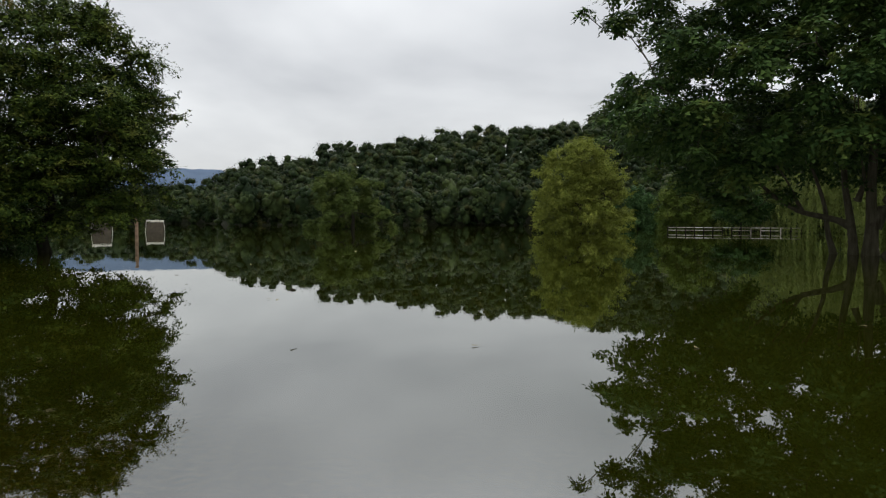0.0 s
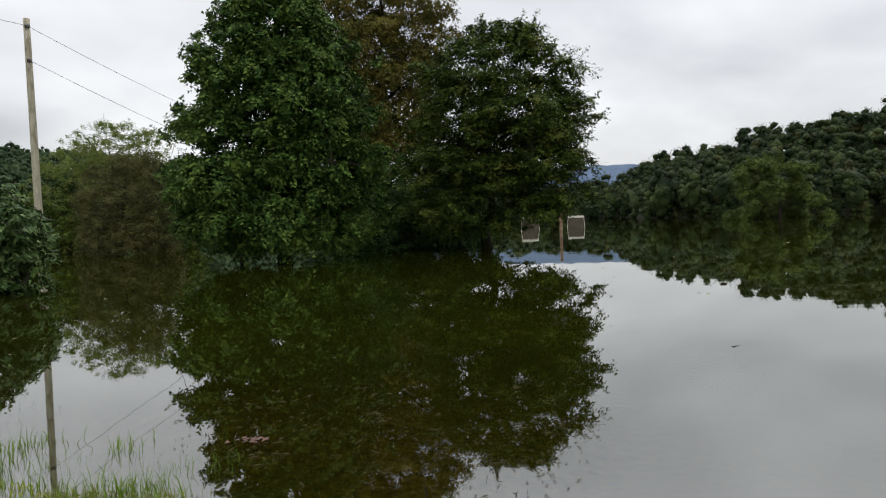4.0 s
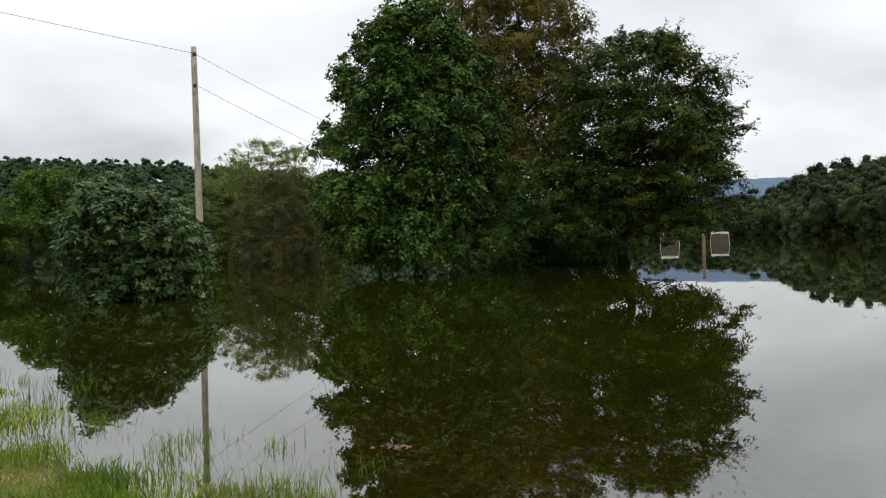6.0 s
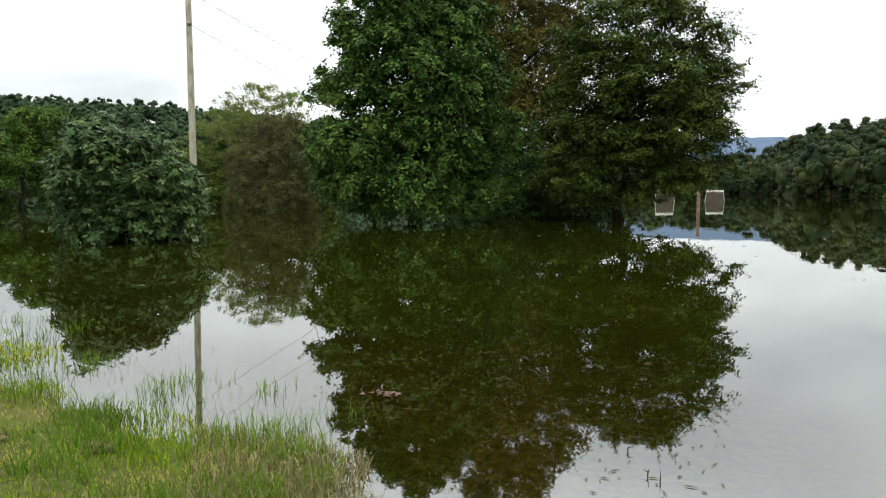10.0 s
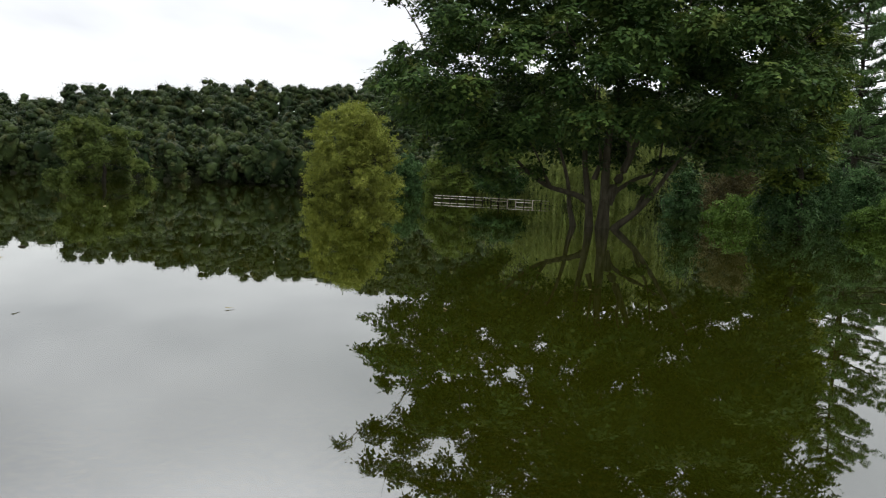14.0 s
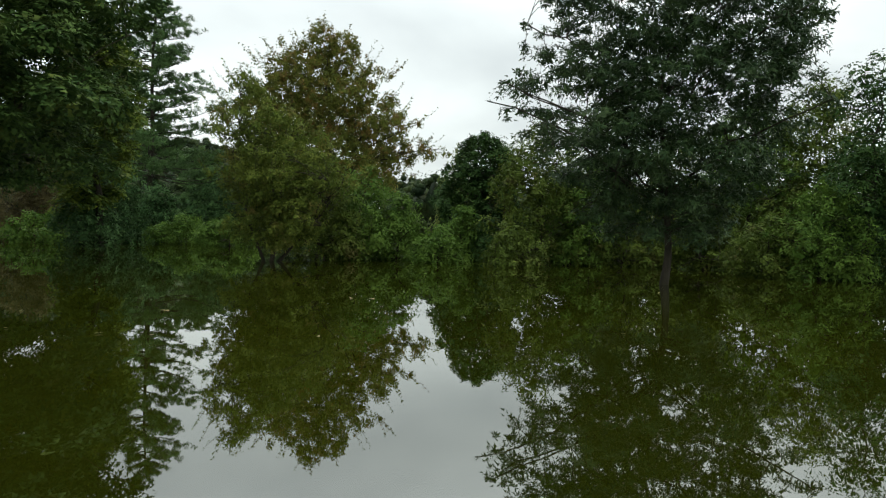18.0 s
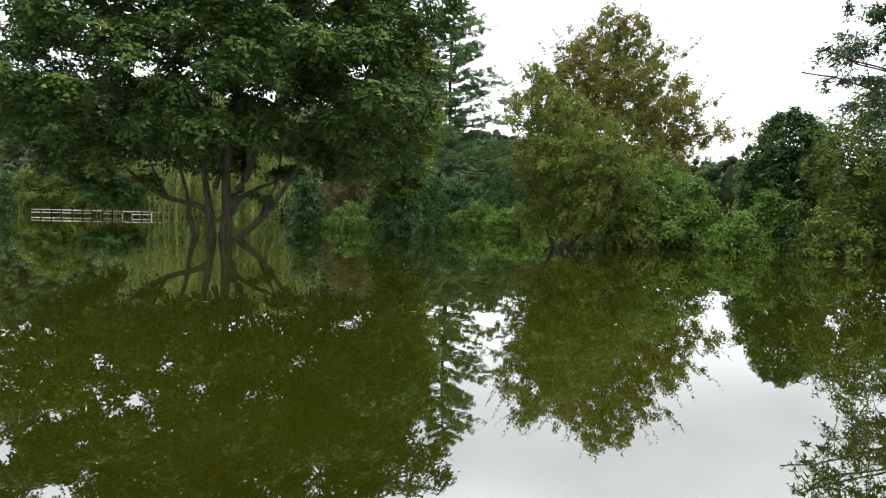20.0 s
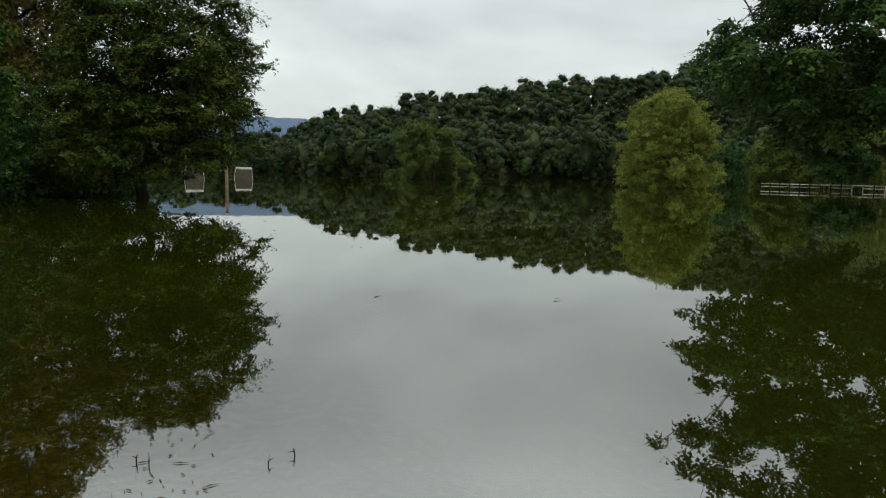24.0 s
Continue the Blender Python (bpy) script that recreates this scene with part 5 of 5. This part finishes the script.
def build_grass():
    rng = np.random.default_rng(71)
    x, y = bank_points(190000, 28, 112, 2.4, 19, rng)
    z = full_height(x, y)
    tuft = np.array([noise.noise((a * 1.3, b * 1.3, 0.4)) for a, b in zip(x, y)])
    az, r = np.degrees(np.arctan2(-x, y)), np.hypot(x, y)
    # trodden to mud where the bank runs out
    worn = np.where(r < 6.0, np.clip((az - 48) / 12, 0.08, 1), 1.0)
    ok = (z > -0.02) & (rng.uniform(0, 1, len(x)) < np.clip(0.5 + 0.5 * tuft + 5.0 * z, 0.1, 1.0) * worn)
    x, y, z, tuft = x[ok], y[ok], z[ok], tuft[ok]
    v, f = blades(x, y, z - 0.005, 0.052 * (1 + 1.2 * np.clip(tuft, -0.7, 1.0)), 0.0045 + 0.00058 * np.hypot(x, y), 0.75, rng)
    tagged(new("grass", mesh_of("grass", v, f, M_GRASS)), "short yellow-green grass on the soggy bank", "grass", kind="stuff")
    # dead blades lying in patches
    x, y = bank_points(30000, 40, 112, 2.4, 15, rng)
    patch = np.array([noise.noise((a * 0.8, b * 0.8, 2.2)) for a, b in zip(x, y)])
    z = full_height(x, y)
    ok = (z > -0.01) & (rng.uniform(0, 1, len(x)) < np.clip(0.12 + 1.3 * patch, 0.03, 1.0))
    x, y, z = x[ok], y[ok], z[ok]
    wx, wy = bank_points(9000, 42, 60, 3.0, 6.2, rng)
    wz = full_height(wx, wy)
    ok = (wz > -0.015) & (wz < 0.09)
    x, y, z = np.r_[x, wx[ok]], np.r_[y, wy[ok]], np.r_[z, wz[ok]]
    v, f = blades(x, y, z + 0.012, 0.085, 0.004 + 0.0005 * np.hypot(x, y), 1.15, rng)
    tagged(new("dead_grass", mesh_of("dead_grass", v, f, M_CLOD)), "straw-coloured dead grass lying among the green", "grass", kind="stuff")
    # longer tufts here and there
    x, y = bank_points(520, 40, 110, 3.0, 18, rng)
    ok = full_height(x, y) > 0.0
    x, y = np.repeat(x[ok], 34), np.repeat(y[ok], 34)
    sp = 0.05 + 0.006 * np.hypot(x, y)
    x, y = x + rng.normal(0, 1, len(x)) * sp, y + rng.normal(0, 1, len(y)) * sp
    v, f = blades(x, y, full_height(x, y) - 0.01, 0.15, 0.006 + 0.0004 * np.hypot(x, y), 0.9, rng)
    tagged(new("grass_tufts", mesh_of("grass_tufts", v, f, M_REED)), "longer darker green tufts in the bank grass", "grass", kind="stuff")
    # sparse blades standing out of the shallows
    x, y = bank_points(90000, 47, 95, 3.2, 16, rng)
    z = full_height(x, y)
    tuft = np.array([noise.noise((a * 1.1, b * 1.1, 5.4)) for a, b in zip(x, y)])
    az, r = np.degrees(np.arctan2(-x, y)), np.hypot(x, y)
    ok = (z < 0.015) & (z > -0.115) & ((az > 52) | (r > 5.2)) & (rng.uniform(0, 1, len(x)) < np.clip(0.14 + 0.6 * tuft, 0, 1) * np.clip((z + 0.115) / 0.10, 0, 1))
    x, y, z = x[ok], y[ok], z[ok]
    v, f = blades(x, y, z, 0.11 * (1 + 0.5 * tuft[ok]), 0.0026 + 0.00022 * np.hypot(x, y), 0.7, rng)
    tagged(new("flooded_grass", mesh_of("flooded_grass", v, f, M_REED)), "sparse grass blades standing out of the shallow water", "grass", kind="stuff")
    # taller wet blades in clusters along the water's edge
    x, y = bank_points(1500, 51, 84, 3.9, 13, rng)
    z = full_height(x, y)
    clump = np.array([noise.noise((a * 1.7, b * 1.7, 9.1)) for a, b in zip(x, y)])
    ok = (z < 0.03) & (z > -0.055) & (clump > 0.12)
    x, y = np.repeat(x[ok], 9), np.repeat(y[ok], 9)
    sp = 0.03 + 0.006 * np.hypot(x, y)
    x, y = x + rng.normal(0, 1, len(x)) * sp, y + rng.normal(0, 1, len(y)) * sp
    v, f = blades(x, y, full_height(x, y) - 0.01, 0.17, 0.004 + 0.00035 * np.hypot(x, y), 0.65, rng)
    tagged(new("edge_grass", mesh_of("edge_grass", v, f, M_REED)), "tall wet grass clusters along the water's edge", "grass", kind="stuff")
    # the rest of the bank round the standing place
    az, r = rng.uniform(112, 388, 22000), 14 * np.sqrt(rng.uniform(0.0005, 1, 22000))
    x, y = -np.sin(np.radians(az)) * r, np.cos(np.radians(az)) * r
    z = full_height(x, y)
    ok = z > -0.01
    v, f = blades(x[ok], y[ok], z[ok] - 0.005, 0.08, 0.012, 0.75, rng)
    tagged(new("bank_grass", mesh_of("bank_grass", v, f, M_GRASS)), "short grass along the edge of the flood", "grass", kind="stuff")


def build_debris():
    rng = np.random.default_rng(72)
    # straw afloat in the shallows
    n = 520
    az, r = np.radians(rng.uniform(22, 52, n)), rng.uniform(3.9, 7.4, n)
    x, y = -np.sin(az) * r, np.cos(az) * r
    drift = np.array([noise.noise((p * 1.2, q * 1.2, 4.4)) for p, q in zip(x, y)])
    ok = (full_height(x, y) < -0.02) & (drift > rng.uniform(-0.45, 0.25, n))
    x, y = x[ok], y[ok]
    n = len(x)
    a = rng.uniform(0, 6.28, n)
    ln, w = 0.025 + 0.09 * rng.uniform(0, 1, n) ** 2.5, rng.uniform(0.0015, 0.004, n)
    t, s = np.stack([np.cos(a), np.sin(a), 0 * a], 1) * ln[:, None] / 2, np.stack([-np.sin(a), np.cos(a), 0 * a], 1) * w[:, None]
    p = np.stack([x, y, np.full(n, 0.004)], 1)
    up = np.array([0, 0, 0.006])
    v = np.stack([p - t, p + s, p + t, p - s, p + up], 1).reshape(-1, 3)
    i = np.arange(n)[:, None] * 5
    f = np.concatenate([i + np.array([q]) for q in ([0, 1, 4], [1, 2, 4], [2, 3, 4], [3, 0, 4])], 0)
    tagged(new("floating_straw", mesh_of("floating_straw", v, f[:, ::-1], M_STRAW)), "matted straw bits floating in the shallows", "debris", kind="stuff")
    # specks drifting farther out
    n = 260
    az, r = np.radians(rng.uniform(-100, 90, n)), rng.uniform(9, 70, n)
    x, y = -np.sin(az) * r, np.cos(az) * r
    ok = full_height(x, y) < -0.05
    x, y, r = x[ok], y[ok], r[ok]
    n = len(x)
    v, f = leaves(np.stack([x, y, np.full(n, 0.015)], 1), np.tile([0, 0, 1.0], (n, 1)), 0.12, 0.06, rng, 1.0, 0.0, 0.1)
    tagged(new("floating_leaves", mesh_of("floating_leaves", v, f, M_CLOD)), "small pale leaves drifting on the water", "debris", kind="stuff")
    # single things
    ob = tagged(root("dead_leaf", -4.2, 4.0, 0.006, 30), "reddish dead leaf cluster floating by the bank", "leaf")
    v, f = leaves(rng.normal(0, 1, (16, 3)) * np.array([0.07, 0.035, 0.0]) + np.array([0, 0, 0.008]), np.tile([0, 0, 1.0], (16, 1)), 0.06, 0.04, rng, 1.0, 0.0, 0.1)
    tagged(part("blade", mesh_of("blade", v, f, M_DEAD), ob), kind="stuff")
    for k, (x, y, h, lean) in enumerate(((-2.3, 4.15, 0.055, 0.02), (-1.35, 3.95, 0.05, 0.02), (-1.95, 3.85, 0.06, 0.04), (-2.05, 3.9, 0.05, -0.04), (-1.25, 4.1, 0.05, 0.01), (-2.5, 3.7, 0.07, 0.02))):
        tw = tagged(root("twig", x, y, 0, k * 50), "thin dark twig sticking out of the shallow water", "twig", "twigs in the shallows")
        pts = [(0, 0, -0.1), (lean * 0.3, 0, h * 0.4), (lean, 0.01, h)]
        part("stem", mesh_of("stem", *tube(pts, [0.004, 0.0035, 0.002], 5), M_DBARK, True), tw)
        part("side_shoot", mesh_of("side_shoot", *tube([(lean * 0.4, 0, h * 0.5), (lean * 0.4 + 0.03, 0.01, h * 0.55)], [0.003, 0.0015], 5), M_DBARK, True), tw)
    ob = tagged(root("driftwood", -3.33, 16.1, 0.0, 20), "small dark piece of driftwood afloat", "driftwood")
    part("wood", mesh_of("wood", *tube([(-0.06, 0, 0.0), (-0.02, 0.02, 0.012), (0.03, 0.0, 0.015), (0.07, -0.02, 0.004)], [0.012, 0.022, 0.02, 0.01], 7), M_DBARK, True), ob)
    # clods on the bank
    for k, (x, y, s) in enumerate(((-9.8, 0.9, 0.16), (-8.9, -0.2, 0.13), (-11.8, 1.0, 0.2), (-4.5, 2.0, 0.10), (-5.1, 1.6, 0.12))):
        z = float(full_height(np.array([x]), np.array([y]))[0])
        ob = tagged(root("straw_clod", x, y, z, k * 70), "brown clod of dead grass lying on the bank", "clod", "clods on the bank")
        m = 260
        d = rng.normal(0, 1, (m, 3))
        d /= np.linalg.norm(d, axis=1)[:, None]
        v, f = leaves(d * np.array([s, s * 0.7, s * 0.28]) * rng.uniform(0.3, 1, (m, 1)) + np.array([0, 0, s * 0.2]), d, 0.09, 0.008, rng, 0.5, 0.0, 0.4)
        tagged(part("straw", mesh_of("straw", v, f, M_CLOD), ob), kind="stuff")


build_grass()
build_debris()
